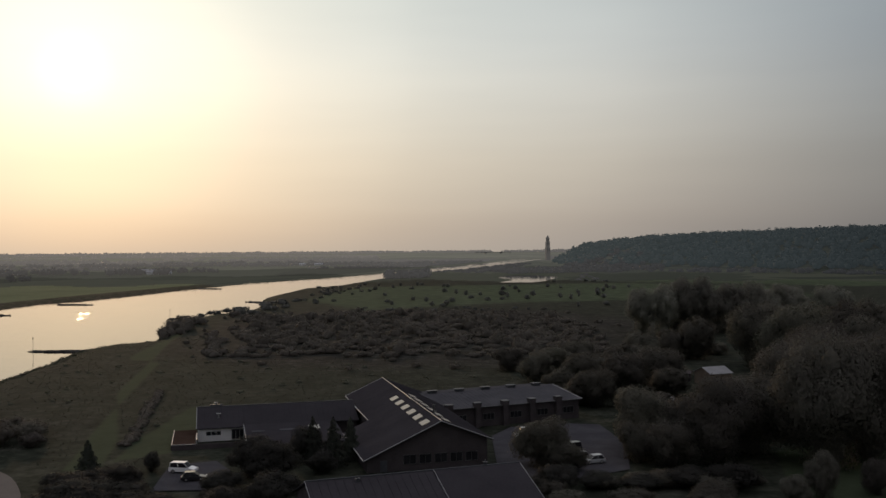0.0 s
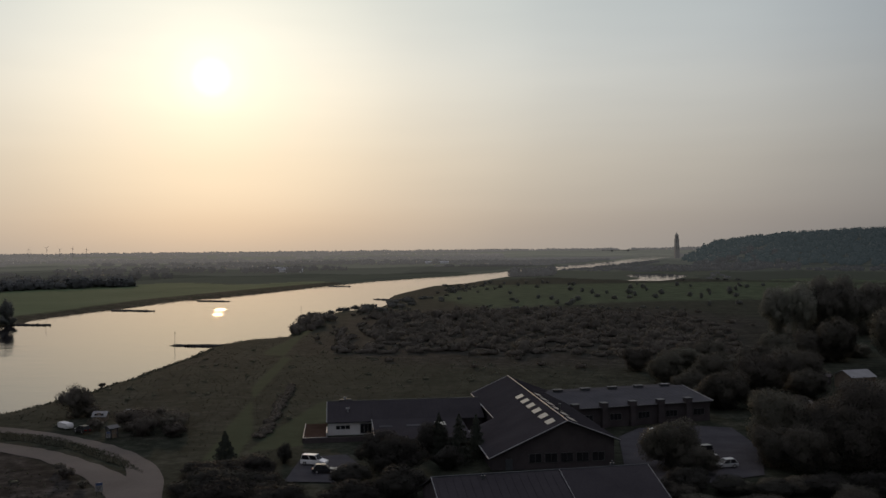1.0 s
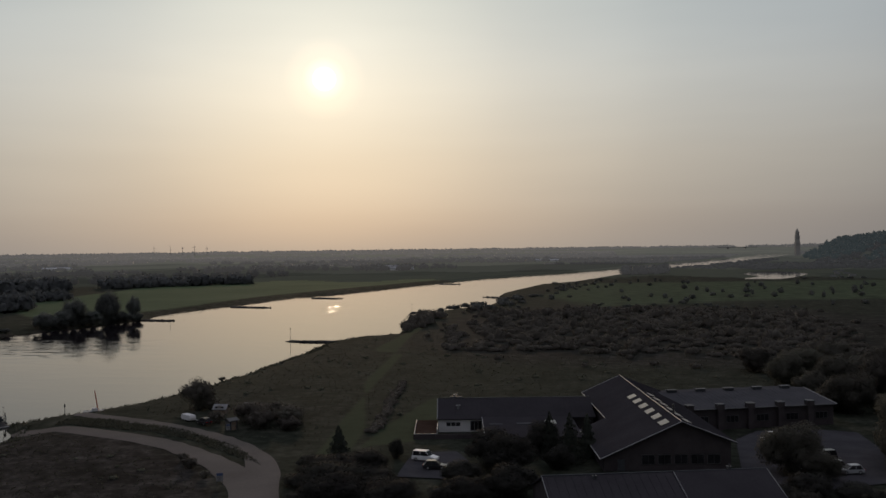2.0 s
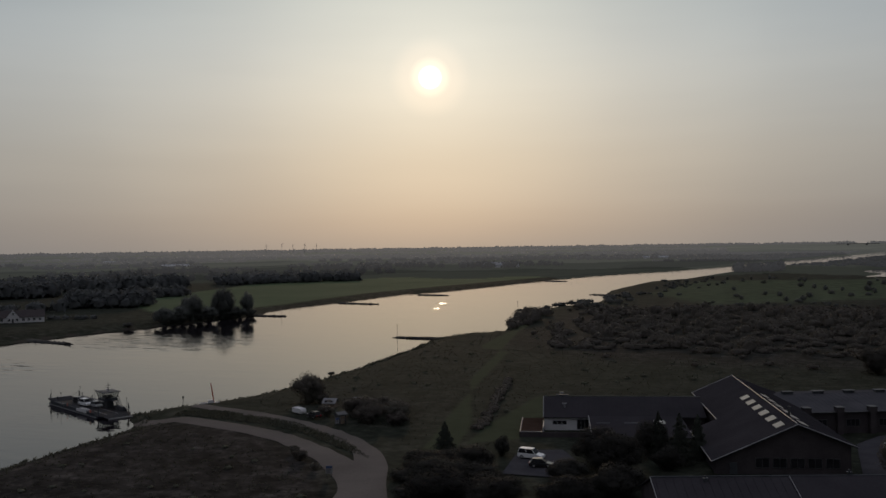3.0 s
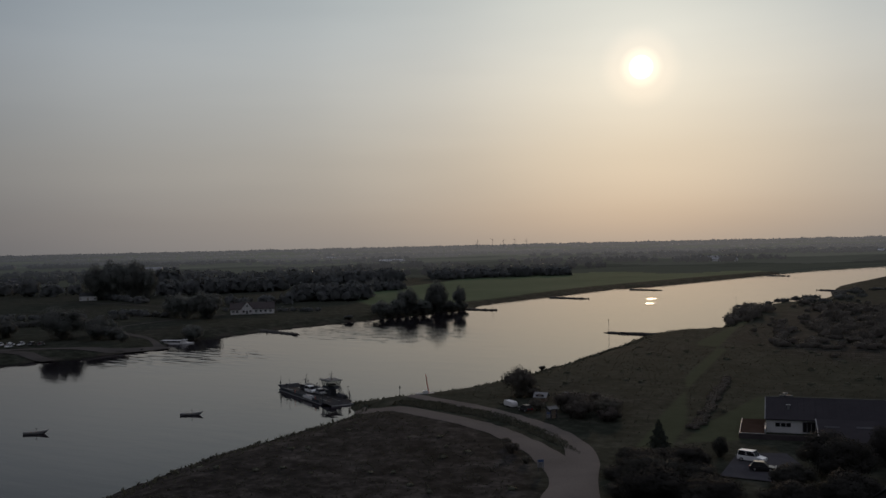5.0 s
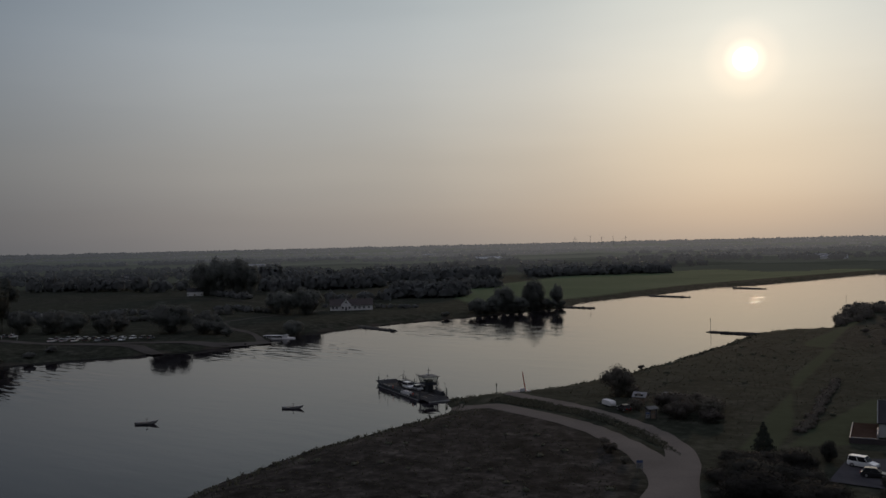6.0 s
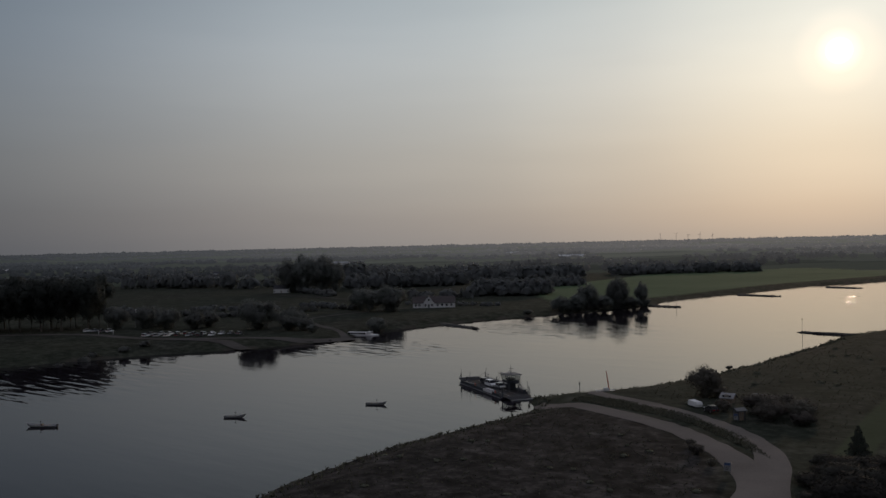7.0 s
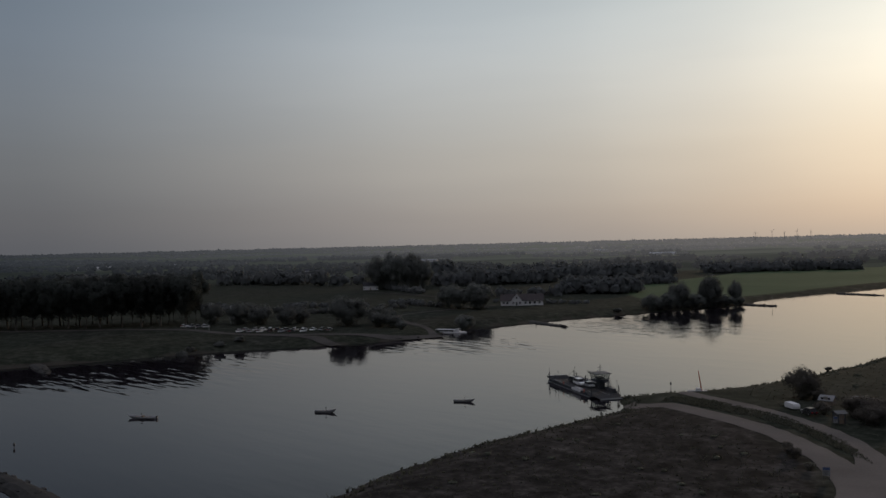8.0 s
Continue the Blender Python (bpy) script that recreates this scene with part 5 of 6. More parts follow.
# ---- groynes: stone spits into the river ----
def groyne(a, b, width, label="low stone groyne reaching into the river", top=-1.75):
    ob = thing("groyne", label, "groyne", a[0], a[1], WATER_Z, math.degrees(math.atan2(b[1] - a[1], b[0] - a[0])), "river groynes")
    L = math.dist(a, b)
    bm = bmesh.new()
    n = 14
    rings = []
    for k in range(n + 1):
        t = k / n
        w = width * (1 - 0.55 * t ** 2) * rng.uniform(.85, 1.1)
        h = (top - WATER_Z) * (1 - 0.5 * t ** 3) * rng.uniform(.85, 1.15)
        if k == n:
            w, h = w * .35, h * .3
        rings.append([bm.verts.new((L * t, y, z)) for y, z in ((-w, -.8), (-w * .6, h * .6), (-w * .2, h), (w * .25, h * .95), (w * .65, h * .5), (w, -.8))])
    for p, q in zip(rings, rings[1:]):
        for i in range(5):
            bm.faces.new((p[i], p[i + 1], q[i + 1], q[i]))
    bm.faces.new(rings[-1])
    bmesh.ops.recalc_face_normals(bm, faces=bm.faces[:])
    part("core", bm, M_STONE, ob)
    for k in range(26):
        t, y = rng.uniform(0, .97), rng.uniform(-.75, .75) * width
        s = rng.uniform(.35, .8)
        bm = bmesh.new()
        bmesh.ops.create_icosphere(bm, subdivisions=1, radius=s)
        for v in bm.verts:
            v.co = v.co * rng.uniform(.7, 1.15)
            v.co.z *= .6
        st = part("stone", bm, M_STONE, ob)
        st.location = (L * t, y * (1 - .5 * t), (top - WATER_Z) * (.85 - .6 * abs(y) / width))
    return ob


def beacon(x, y, h, label="thin river beacon on a slender pole", base=WATER_Z - .5):
    ob = thing("beacon", label, "beacon", x, y, base, 0, "river beacons")
    bm = bmesh.new()
    tube(bm, [(0, 0, 0), (0, 0, h)], [.08, .06], 7)
    part("pole", bm, M_STEEL, ob)
    bm = bmesh.new()
    tube(bm, [(0, 0, h), (0, 0, h + .35), (0, 0, h + .8)], [.22, .22, .03], 8)
    part("topmark", bm, M_DARKTRIM, ob, "dark topmark")
    return ob


for a, b, w in (((-336, 332), (-296, 320), 4), ((-314, 485), (-286, 484), 3.5), ((-312, 605), (-278, 597), 4), ((-297, 718), (-267, 710), 4), ((-140, 378), (-170, 379), 3.2),
                ((-146, 559), (-165, 554), 3.4), ((-136, 722), (-156, 735), 4), ((-352, 100), (-324, 95.5), 4), ((-128, 409), (-132, 412), 3), ((-262, 1000), (-235, 990), 5), ((-320, 250), (-312, 244), 2)):
    groyne(a, b, w)
groyne((-146, 46), (-187, 44), 4.2, "broad stone pier in the river", -1.3)
# the last, short one stands in for a small buoy
for x, y, h in ((-168.5, 381, 5.6), (-164, 556.5, 5.5), (-290, 485, 5.0), (-147, 197, 3.2), (-207, 54, 0.9)):
    beacon(x, y, h)

# ---- vehicles ----
def build_car(kind, paint, label, x, y, rz, group="", z=None):
    L, W, H = {"suv": (4.7, 1.85, 1.8), "hatch": (4.1, 1.75, 1.5), "van": (5.2, 1.95, 2.3), "estate": (4.6, 1.8, 1.5)}[kind]
    ob = thing("car", label, "car", x, y, (ground_at(x, y) + .2) if z is None else z, rz, group)
    h = L / 2
    belt = H * .56
    bm = bmesh.new()
    nose = .74 if kind != "van" else .95
    prism(bm, [(-h, .32), (-h + .05, belt), (h - 1.25, belt), (h - .12, belt * nose), (h, .55), (h - .06, .3), (h - .6, .24), (-h + .5, .24)], "y", -W / 2, W / 2)
    bmesh.ops.bevel(bm, geom=bm.edges[:], offset=.06, segments=2, affect="EDGES")
    body = part("body", bm, M_PAINTS[paint], ob)
    rear = {"suv": (-h + .1, -h + .25), "hatch": (-h + .2, -h + .65), "van": (-h + .05, -h + .1), "estate": (-h + .15, -h + .6)}[kind]
    front = {"suv": (h - 1.25, h - 1.95), "hatch": (h - 1.1, h - 1.85), "van": (h - .75, h - 1.4), "estate": (h - 1.25, h - 2.05)}[kind]
    bm = bmesh.new()
    lo, hi = W / 2 - .06, W / 2 - .2
    q = [bm.verts.new(c) for c in ((rear[0], -lo, belt), (front[0], -lo, belt), (front[0], lo, belt), (rear[0], lo, belt), (rear[1], -hi, H - .06), (front[1], -hi, H - .06), (front[1], hi, H - .06), (rear[1], hi, H - .06))]
    for f in ((0, 1, 5, 4), (1, 2, 6, 5), (2, 3, 7, 6), (3, 0, 4, 7), (4, 5, 6, 7)):
        bm.faces.new([q[i] for i in f])
    part("cabin_glass", bm, M_GLASS, ob, "dark glass")
    bm = bmesh.new()
    box(bm, (rear[1] - .04, -hi - .02, H - .08), (front[1] + .05, hi + .02, H))
    bmesh.ops.bevel(bm, geom=bm.edges[:], offset=.035, segments=2, affect="EDGES")
    part("roof", bm, M_PAINTS[paint], ob)
    for t in (0.02, .5, .98):
        for s in (-1, 1):
            bm = bmesh.new()
            xa, xb = rear[0] + (front[0] - rear[0]) * t, rear[1] + (front[1] - rear[1]) * t
            tube(bm, [(xa, s * (lo + .005), belt), (xb, s * (hi + .01), H - .07)], [.045, .045], 4)
            part("pillar", bm, M_PAINTS[paint], ob)
    for sx in (-1, 1):
        for sy in (-1, 1):
            bm = bmesh.new()
            tube(bm, [(0, -.11, 0), (0, .11, 0)], [.33, .33], 14)
            wh = part("wheel", bm, M_TYRE, ob)
            wh.location = (sx * (h - .85), sy * (W / 2 - .1), .33)
            bm = bmesh.new()
            tube(bm, [(0, sy * .09, 0), (0, sy * .125, 0)], [.2, .19], 10)
            part("rim", bm, M_RIM, wh)
        for sy in (-1, 1):
            bm = bmesh.new()
            box(bm, (sx * (h - .02) - .05, sy * (W / 2 - .38) - .2, .62), (sx * (h - .02) + .03, sy * (W / 2 - .38) + .2, .8))
            part("headlight" if sx > 0 else "tail_light", bm, M_LAMP if sx > 0 else M_REDLAMP, body)
    return ob


build_car("suv", "white", "white station car parked in the farmyard", -44.6, 158.6, -8)
build_car("hatch", "black", "black car with pale windscreen in the farmyard", -41.4, 153.2, 12)
build_car("suv", "black", "black car parked beside the tree", 23.0, 171.5, 205, "cars by the stables")
build_car("estate", "grey", "grey car parked in the yard", 23.4, 165.0, 200, "cars by the stables")
build_car("hatch", "silver", "silver car parked in the yard", 26.0, 162.4, 200, "cars by the stables")
build_car("hatch", "grey", "dark car half hidden by the tree", 19.4, 163.2, 230, "cars by the stables")
build_car("van", "white", "white van behind the tree in the yard", 16.4, 184.0, 190, "cars by the stables")
build_car("hatch", "black", "dark car parked on the river lane", -101.5, 183.0, 150)
far_cars = [build_car("hatch", c, "%s car on the far car park" % c, -382, 197, 100, "cars on the far car park") for c in ("white", "silver", "grey", "black")]
first = {}
spot = 0
for row, (a, b, n) in enumerate((((-386.5, 202), (-352.5, 225.5), 11), ((-381, 196.5), (-357, 213.5), 7), ((-428, 190), (-417, 197), 4))):
    for k in range(n):
        t = k / (n - 1)
        x, y = a[0] + (b[0] - a[0]) * t + rng.normal(0, .25), a[1] + (b[1] - a[1]) * t + rng.normal(0, .25)
        src = far_cars[int(rng.choice([0, 0, 1, 1, 2, 3]))]
        m = pose(x, y, ground_at(x, y) + .25, 0, 0, 122 + (180 if rng.uniform() < .4 else 0) + rng.normal(0, 3))
        if src in first:
            copy_thing(src, m)
        else:
            first[src] = 1
            src.matrix_basis = m


def caravan(x, y, rz):
    ob = thing("caravan", "white touring caravan parked beside the lane", "caravan", x, y, ground_at(x, y) + .05, rz)
    bm = bmesh.new()
    prism(bm, [(-2.6, .5), (-2.75, 1.4), (-2.4, 2.35), (2.3, 2.45), (2.75, 1.5), (2.55, .5)], "y", -1.1, 1.1)
    bmesh.ops.bevel(bm, geom=bm.edges[:], offset=.12, segments=2, affect="EDGES")
    part("body", bm, M_WHITE, ob)
    for sx in (-1.4, .6):
        part("window", boxes(((sx, -1.12, 1.35), (sx + 1.0, -1.06, 1.9))), M_GLASS, ob)
    for s in (-1, 1):
        bm = bmesh.new()
        tube(bm, [(0, s * .85, .33), (0, s * 1.05, .33)], [.33, .33], 12)
        part("wheel", bm, M_TYRE, ob)
    bm = bmesh.new()
    tube(bm, [(2.5, .5, .5), (3.8, 0, .5), (2.5, -.5, .5)], [.05, .05, .05], 5)
    part("tow_bar", bm, M_STEEL, ob)
    return ob


caravan(-107.6, 187.0, 150).scale = (.72, .72, .6)


def hut(name, x, y, rz, L, W, he, hr, wall, roof, label, category="hut"):
    ob = thing(name, label, category, x, y, ground_at(x, y) - .05, rz)
    bm = bmesh.new()
    prism(bm, [(-W / 2, 0), (-W / 2, he), (0, hr - .1), (W / 2, he), (W / 2, 0)], "x", -L / 2, L / 2)
    part("wall", bm, wall, ob)
    for s in (-1, 1):
        part("roof", slab(bmesh.new(), [(-L / 2 - .3, 0, hr), (L / 2 + .3, 0, hr), (L / 2 + .3, s * (W / 2 + .35), he - .12), (-L / 2 - .3, s * (W / 2 + .35), he - .12)], .1), roof, ob)
    door = part("door", boxes(((-.5, -W / 2 - .05, 0), (.5, -W / 2 + .02, 2.0))), M_WOOD, ob)
    part("door_handle", boxes(((.32, -W / 2 - .12, 1.0), (.42, -W / 2 - .05, 1.1))), M_STEEL, door)
    for sx in (-L / 2 + .4, L / 2 - 1.5):
        window(ob, sx, -W / 2 - .03, 1.0, 1.1, .8, 2)
    return ob


hut("boat_hut", -105.0, 197.4, 8, 2.8, 2.4, 1.3, 2.2, M_WOOD, M_TRIM, "small hut with a white roof among the bushes")
hut("shed", -97.5, 199.5, -5, 4.5, 3.0, 1.8, 2.4, M_WOOD, M_TRIM, "low shed with a pale metal roof among bushes", "shed")
hut("kiosk", -93.2, 179.6, 60, 1.9, 1.7, 2.2, 2.6, M_DARKTRIM, M_DARKTRIM, "small dark ferry kiosk with a pale panel", "kiosk")
hut("barn", 75.0, 259, 22, 7.2, 7.0, 3.4, 4.9, M_WOOD, M_TRIM, "small barn with a pale metal roof in the wood", "barn")
hut("low_shed", 66.0, 266, -20, 9, 3, 2.4, 3.0, M_WALL_DARK, M_TILE, "low shed with a brownish roof in the wood", "shed")
hut("garden_shed", 52.3, 219, 10, 3.2, 2.6, 1.8, 2.7, M_WOOD, M_TRIM, "garden shed with a white roof between trees", "shed")


def info_panel(x, y, rz, label, blue=True):
    ob = thing("sign", label, "sign", x, y, ground_at(x, y) - .1, rz)
    for s in (-.5, .5):
        bm = bmesh.new()
        tube(bm, [(s, 0, 0), (s, 0, 2.6)], [.045, .045], 6)
        part("post", bm, M_STEEL, ob)
    p = part("panel", boxes(((-.7, -.06, 1.0), (.7, -.02, 2.7))), M_TRIM, ob, "white panel")
    part("stripe", boxes(((-.6, -.075, 2.1), (.6, -.062, 2.6))), M_SIGNBLUE, p, "dark blue field")
    for k in range(4):
        part("text_bar", boxes(((-.5, -.075, 1.85 - k * .2), (.5 - .12 * k, -.063, 1.93 - k * .2))), M_DARKTRIM, p)
    return ob


info_panel(-73.0, 136.4, 30, "white and blue ferry information sign").scale = (.8, .8, .8)
info_panel(-92.2, 176.2, 50, "white notice board beside the ferry kiosk").scale = (.6, .6, .75)


def crane_barge(x, y, rz):
    ob = thing("work_boat", "small moored work boat with a leaning red derrick", "boat", x, y, -1.2, rz)
    bm = bmesh.new()
    prism(bm, [(-1.6, 0), (2.4, 0), (3.0, .9), (-1.9, .9)], "y", -1.0, 1.0)
    part("hull", bm, M_TRIM, ob, "grey-white hull")
    part("cabin", boxes(((.2, -.7, .9), (1.5, .7, 1.5))), M_WHITE, ob)
    bm = bmesh.new()
    tube(bm, [(1.6, 0, .8), (.9, 0, 5.8)], [.16, .1], 6)
    part("derrick", bm, M_RED, ob, "leaning dull red derrick")
    for k in range(7):
        bm = bmesh.new()
        t = .1 + .12 * k
        tube(bm, [(1.6 - .7 * t + .25, 0, .8 + 5 * t), (1.6 - .7 * (t + .06) - .2, 0, .8 + 5 * (t + .06))], [.04, .04], 4)
        part("lattice_bar", bm, M_RED, ob)
    return ob


crane_barge(-138.8, 195.8, 40)


# ---- ferry ----
def rail(bm, x0, x1, y, z, h, gap=1.6):
    """A ship's railing of two bars on stanchions."""
    for k in (0.5, 1.0):
        tube(bm, [(x0, y, z + h * k), (x1, y, z + h * k)], [.035, .035], 4)
    n = max(1, round((x1 - x0) / gap))
    for k in range(n + 1):
        x = x0 + (x1 - x0) * k / n
        tube(bm, [(x, y, z), (x, y, z + h)], [.035, .035], 4)
    return bm


def build_ferry():
    ob = thing("car_ferry", "flat car ferry with wheelhouse at the landing", "ferry", -170.7, 189.6, WATER_Z - .38, -25.6)
    bm = bmesh.new()
    prism(bm, [(-15.5, -.6), (-17, 1.0), (17, 1.0), (15.5, -.6)], "y", -4.6, 4.6)
    bmesh.ops.bevel(bm, geom=bm.edges[:], offset=.15, segments=2, affect="EDGES")
    part("hull", bm, M_HULL, ob, "dark blue steel hull")
    for s in (-1, 1):
        part("rubbing_strake", boxes(((-16.2, s * 4.68 - .07, .62), (16.2, s * 4.68 + .07, .80))), M_TRIM, ob, "pale rubbing strake")
    part("deck", boxes(((-16.8, -4.4, 1.0), (16.8, 4.4, 1.06))), M_DECK, ob)
    for y in (-1.5, 1.5):
        part("lane_line", boxes(((-16, y - .06, 1.063), (16, y + .06, 1.07))), M_TRIM, ob, "worn lane line")
    for s, e in ((-1, 1.7), (1, .75)):
        q = [(s * 16.9, -3.6, 1.1), (s * 16.9, 3.6, 1.1), (s * 20.6, 3.3, e), (s * 20.6, -3.3, e)]
        p = part("ramp", slab(bmesh.new(), q if s > 0 else q[::-1], .25), M_DECK, ob, "loading ramp")
        bm = bmesh.new()
        for k in range(9):
            y = -3.0 + .75 * k
            tube(bm, [(s * 17, y, 1.14), (s * 20.5, y * .93, e + .04)], [.04, .04], 4)
        part("grip_bars", bm, M_STEEL, p)
        part("ramp_lip", boxes(((s * 20.6 - .3, -3.3, e - .28), (s * 20.6 + .25, 3.3, e + .02))), M_TRIM, p, "pale worn ramp lip")
        for y in (-4.1, 4.1):
            bm = bmesh.new()
            tube(bm, [(s * 16.4, y, 1.06), (s * 16.4, y, 3.6)], [.16, .12], 6)
            tube(bm, [(s * 16.4, y, 3.5), (s * 19.6, y * .82, e + .2)], [.05, .05], 4)
            part("ramp_hoist", bm, M_STEEL, ob, "hoist post with ramp chain")
    for y in (-4.5, 4.5):
        for x0, x1, white in ((-15, -6, False), (-5.4, 2.5, False), (3, 9.4, y < 0), (9.8, 14.6, False)):
            part("bulwark", boxes(((x0, y - .09, 1.06), (x1, y + .09, 1.75))), M_WHITE if white else M_STEEL, ob, "pale bulwark" if white else "")
            part("handrail", rail(bmesh.new(), x0, x1, y, 1.75, .55), M_STEEL, ob)
    # side casings with hatches, vents and a life-ring
    for x0, x1, y in ((-14.2, -8.6, 3.4), (-7.6, 1.4, 3.6), (9.2, 14.0, 3.5), (-12.5, -6.5, -4.35)):
        c = part("casing", boxes(((x0, y, 1.06), (x1, y + .85, 2.2 if y > 0 else 1.75))), M_STEEL, ob)
        for k in range(2):
            x = x0 + (x1 - x0) * (.25 + .5 * k)
            part("hatch", boxes(((x - .55, y - .04, 1.25), (x + .55, y + .03, 2.0 if y > 0 else 1.6))), M_DARKTRIM, c)
        bm = bmesh.new()
        tube(bm, [(x0 + .6, y + .4, 2.2), (x0 + .6, y + .4, 3.0), (x0 + .9, y + .4, 3.2)], [.14, .14, .18], 7)
        part("vent_pipe", bm, M_STEEL, c)
    # wheelhouse on its pedestal
    bm = bmesh.new()
    prism(bm, [(4.1, 1.06), (3.7, 3.4), (6.2, 3.4), (5.8, 1.06)], "y", 2.9, 4.6)
    part("pedestal", bm, M_STEEL, ob)
    bm = bmesh.new()
    low, top = ((3.0, 1.9), (6.8, 1.9), (6.8, 5.1), (3.0, 5.1)), ((2.5, 1.4), (7.3, 1.4), (7.3, 5.6), (2.5, 5.6))
    a = [bm.verts.new((*c, 3.4)) for c in low] + [bm.verts.new((*c, 5.5)) for c in top]
    for f in ((0, 1, 5, 4), (1, 2, 6, 5), (2, 3, 7, 6), (3, 0, 4, 7)):
        bm.faces.new([a[i] for i in f])
    house = part("wheelhouse", bm, M_CLEAR, ob, "glazed flaring wheelhouse")
    for i in range(4):
        j = (i + 1) % 4
        for t in (0, .34, .67):
            bm = bmesh.new()
            p0, p1 = [low[i][k] + (low[j][k] - low[i][k]) * t for k in (0, 1)], [top[i][k] + (top[j][k] - top[i][k]) * t for k in (0, 1)]
            tube(bm, [(*p0, 3.35), (*p1, 5.5)], [.11 if t == 0 else .06] * 2, 4)
            part("pillar", bm, M_STEEL, house)
    part("sill", boxes(((2.75, 1.65, 3.25), (7.05, 5.35, 3.85))), M_HULL, house)
    part("console", boxes(((3.6, 2.6, 4.05), (6.2, 4.4, 4.45))), M_DARKTRIM, house)
    part("roof", boxes(((2.1, 1.0, 5.5), (7.7, 6.0, 5.66))), M_STEEL, house, "grey flat roof")
    part("roof_rail", rail(bmesh.new(), 2.4, 7.4, 1.2, 5.68, .35), M_STEEL, house)
    bm = bmesh.new()
    tube(bm, [(5, 3.6, 5.6), (5, 3.6, 8.3)], [.1, .05], 6)
    tube(bm, [(4.0, 3.6, 6.6), (6.0, 3.6, 6.6)], [.05, .05], 5)
    tube(bm, [(5, 2.8, 7.2), (5, 4.4, 7.2)], [.05, .05], 5)
    part("mast", bm, M_STEEL, ob)
    part("radar_bar", boxes(((3.7, 3.3, 6.05), (4.9, 3.5, 6.2))), M_WHITE, ob, "white radar bar")
    # walkway and stair beside the wheelhouse
    part("walkway", boxes(((6.8, 3.3, 3.3), (9.2, 4.9, 3.38))), M_STEEL, ob)
    bm = rail(bmesh.new(), 7.0, 9.2, 4.85, 3.38, .95, .8)
    rail(bm, 7.0, 9.2, 3.35, 3.38, .95, .8)
    part("walkway_rail", bm, M_STEEL, ob)
    bm = bmesh.new()
    for y in (3.5, 4.7):
        tube(bm, [(9.2, y, 3.3), (11.6, y, 1.06)], [.07, .07], 4)
        tube(bm, [(9.2, y, 4.25), (11.6, y, 2.0)], [.04, .04], 4)
    for k in range(8):
        box(bm, (9.3 + .29 * k, 3.5, 3.05 - .27 * k), (9.6 + .29 * k, 4.7, 3.1 - .27 * k))
    part("stair", bm, M_STEEL, ob)
    for x, y in ((-15.8, -4.2), (-15.8, 4.2), (-6, 4.4), (0, 4.4), (9.5, 4.4), (15.2, 4.2), (-8, -4.4)):
        bm = bmesh.new()
        tube(bm, [(x, y, 1.0), (x, y, 4.7)], [.05, .035], 5)
        box(bm, (x - .4, y - .09, 4.7), (x + .4, y + .09, 4.8))
        part("deck_lamp", bm, M_STEEL, ob, "thin deck lamp post")
    for x in (-3.0, 12.4):
        bm = bmesh.new()
        bmesh.ops.create_circle(bm, segments=12, radius=.38)
        ring = [v.co.copy() for v in bm.verts]
        bm.free()
        bm = bmesh.new()
        tube(bm, [(x + c.x, -4.62, 2.0 + c.y) for c in ring + ring[:1]], [.08] * 13, 5)
        part("life_ring", bm, M_RED, ob, "red life-ring on the rail")
    part("locker", boxes(((4.0, -4.3, 1.06), (8.6, -3.2, 1.9))), M_WHITE, ob, "white deck locker")
    ob.scale = (.92, .92, .92)
    return ob


build_ferry()
fm = pose(-170.7, 189.6, WATER_Z - .38, 0, 0, -25.6) @ Matrix.Diagonal((.92, .92, .92, 1))
for kind, paint, lx, ly, rz, label in (("suv", "white", -3.2, .6, 4, "white car standing on the ferry deck"), ("hatch", "silver", 1.6, 1.6, 0, "silver car standing on the ferry deck"), ("estate", "black", -9.5, 1.4, 2, "dark car standing on the ferry deck")):
    c = fm @ Vector((lx, ly, 1.07))
    build_car(kind, paint, label, c.x, c.y, -25.6 + rz, "cars on the ferry", c.z)


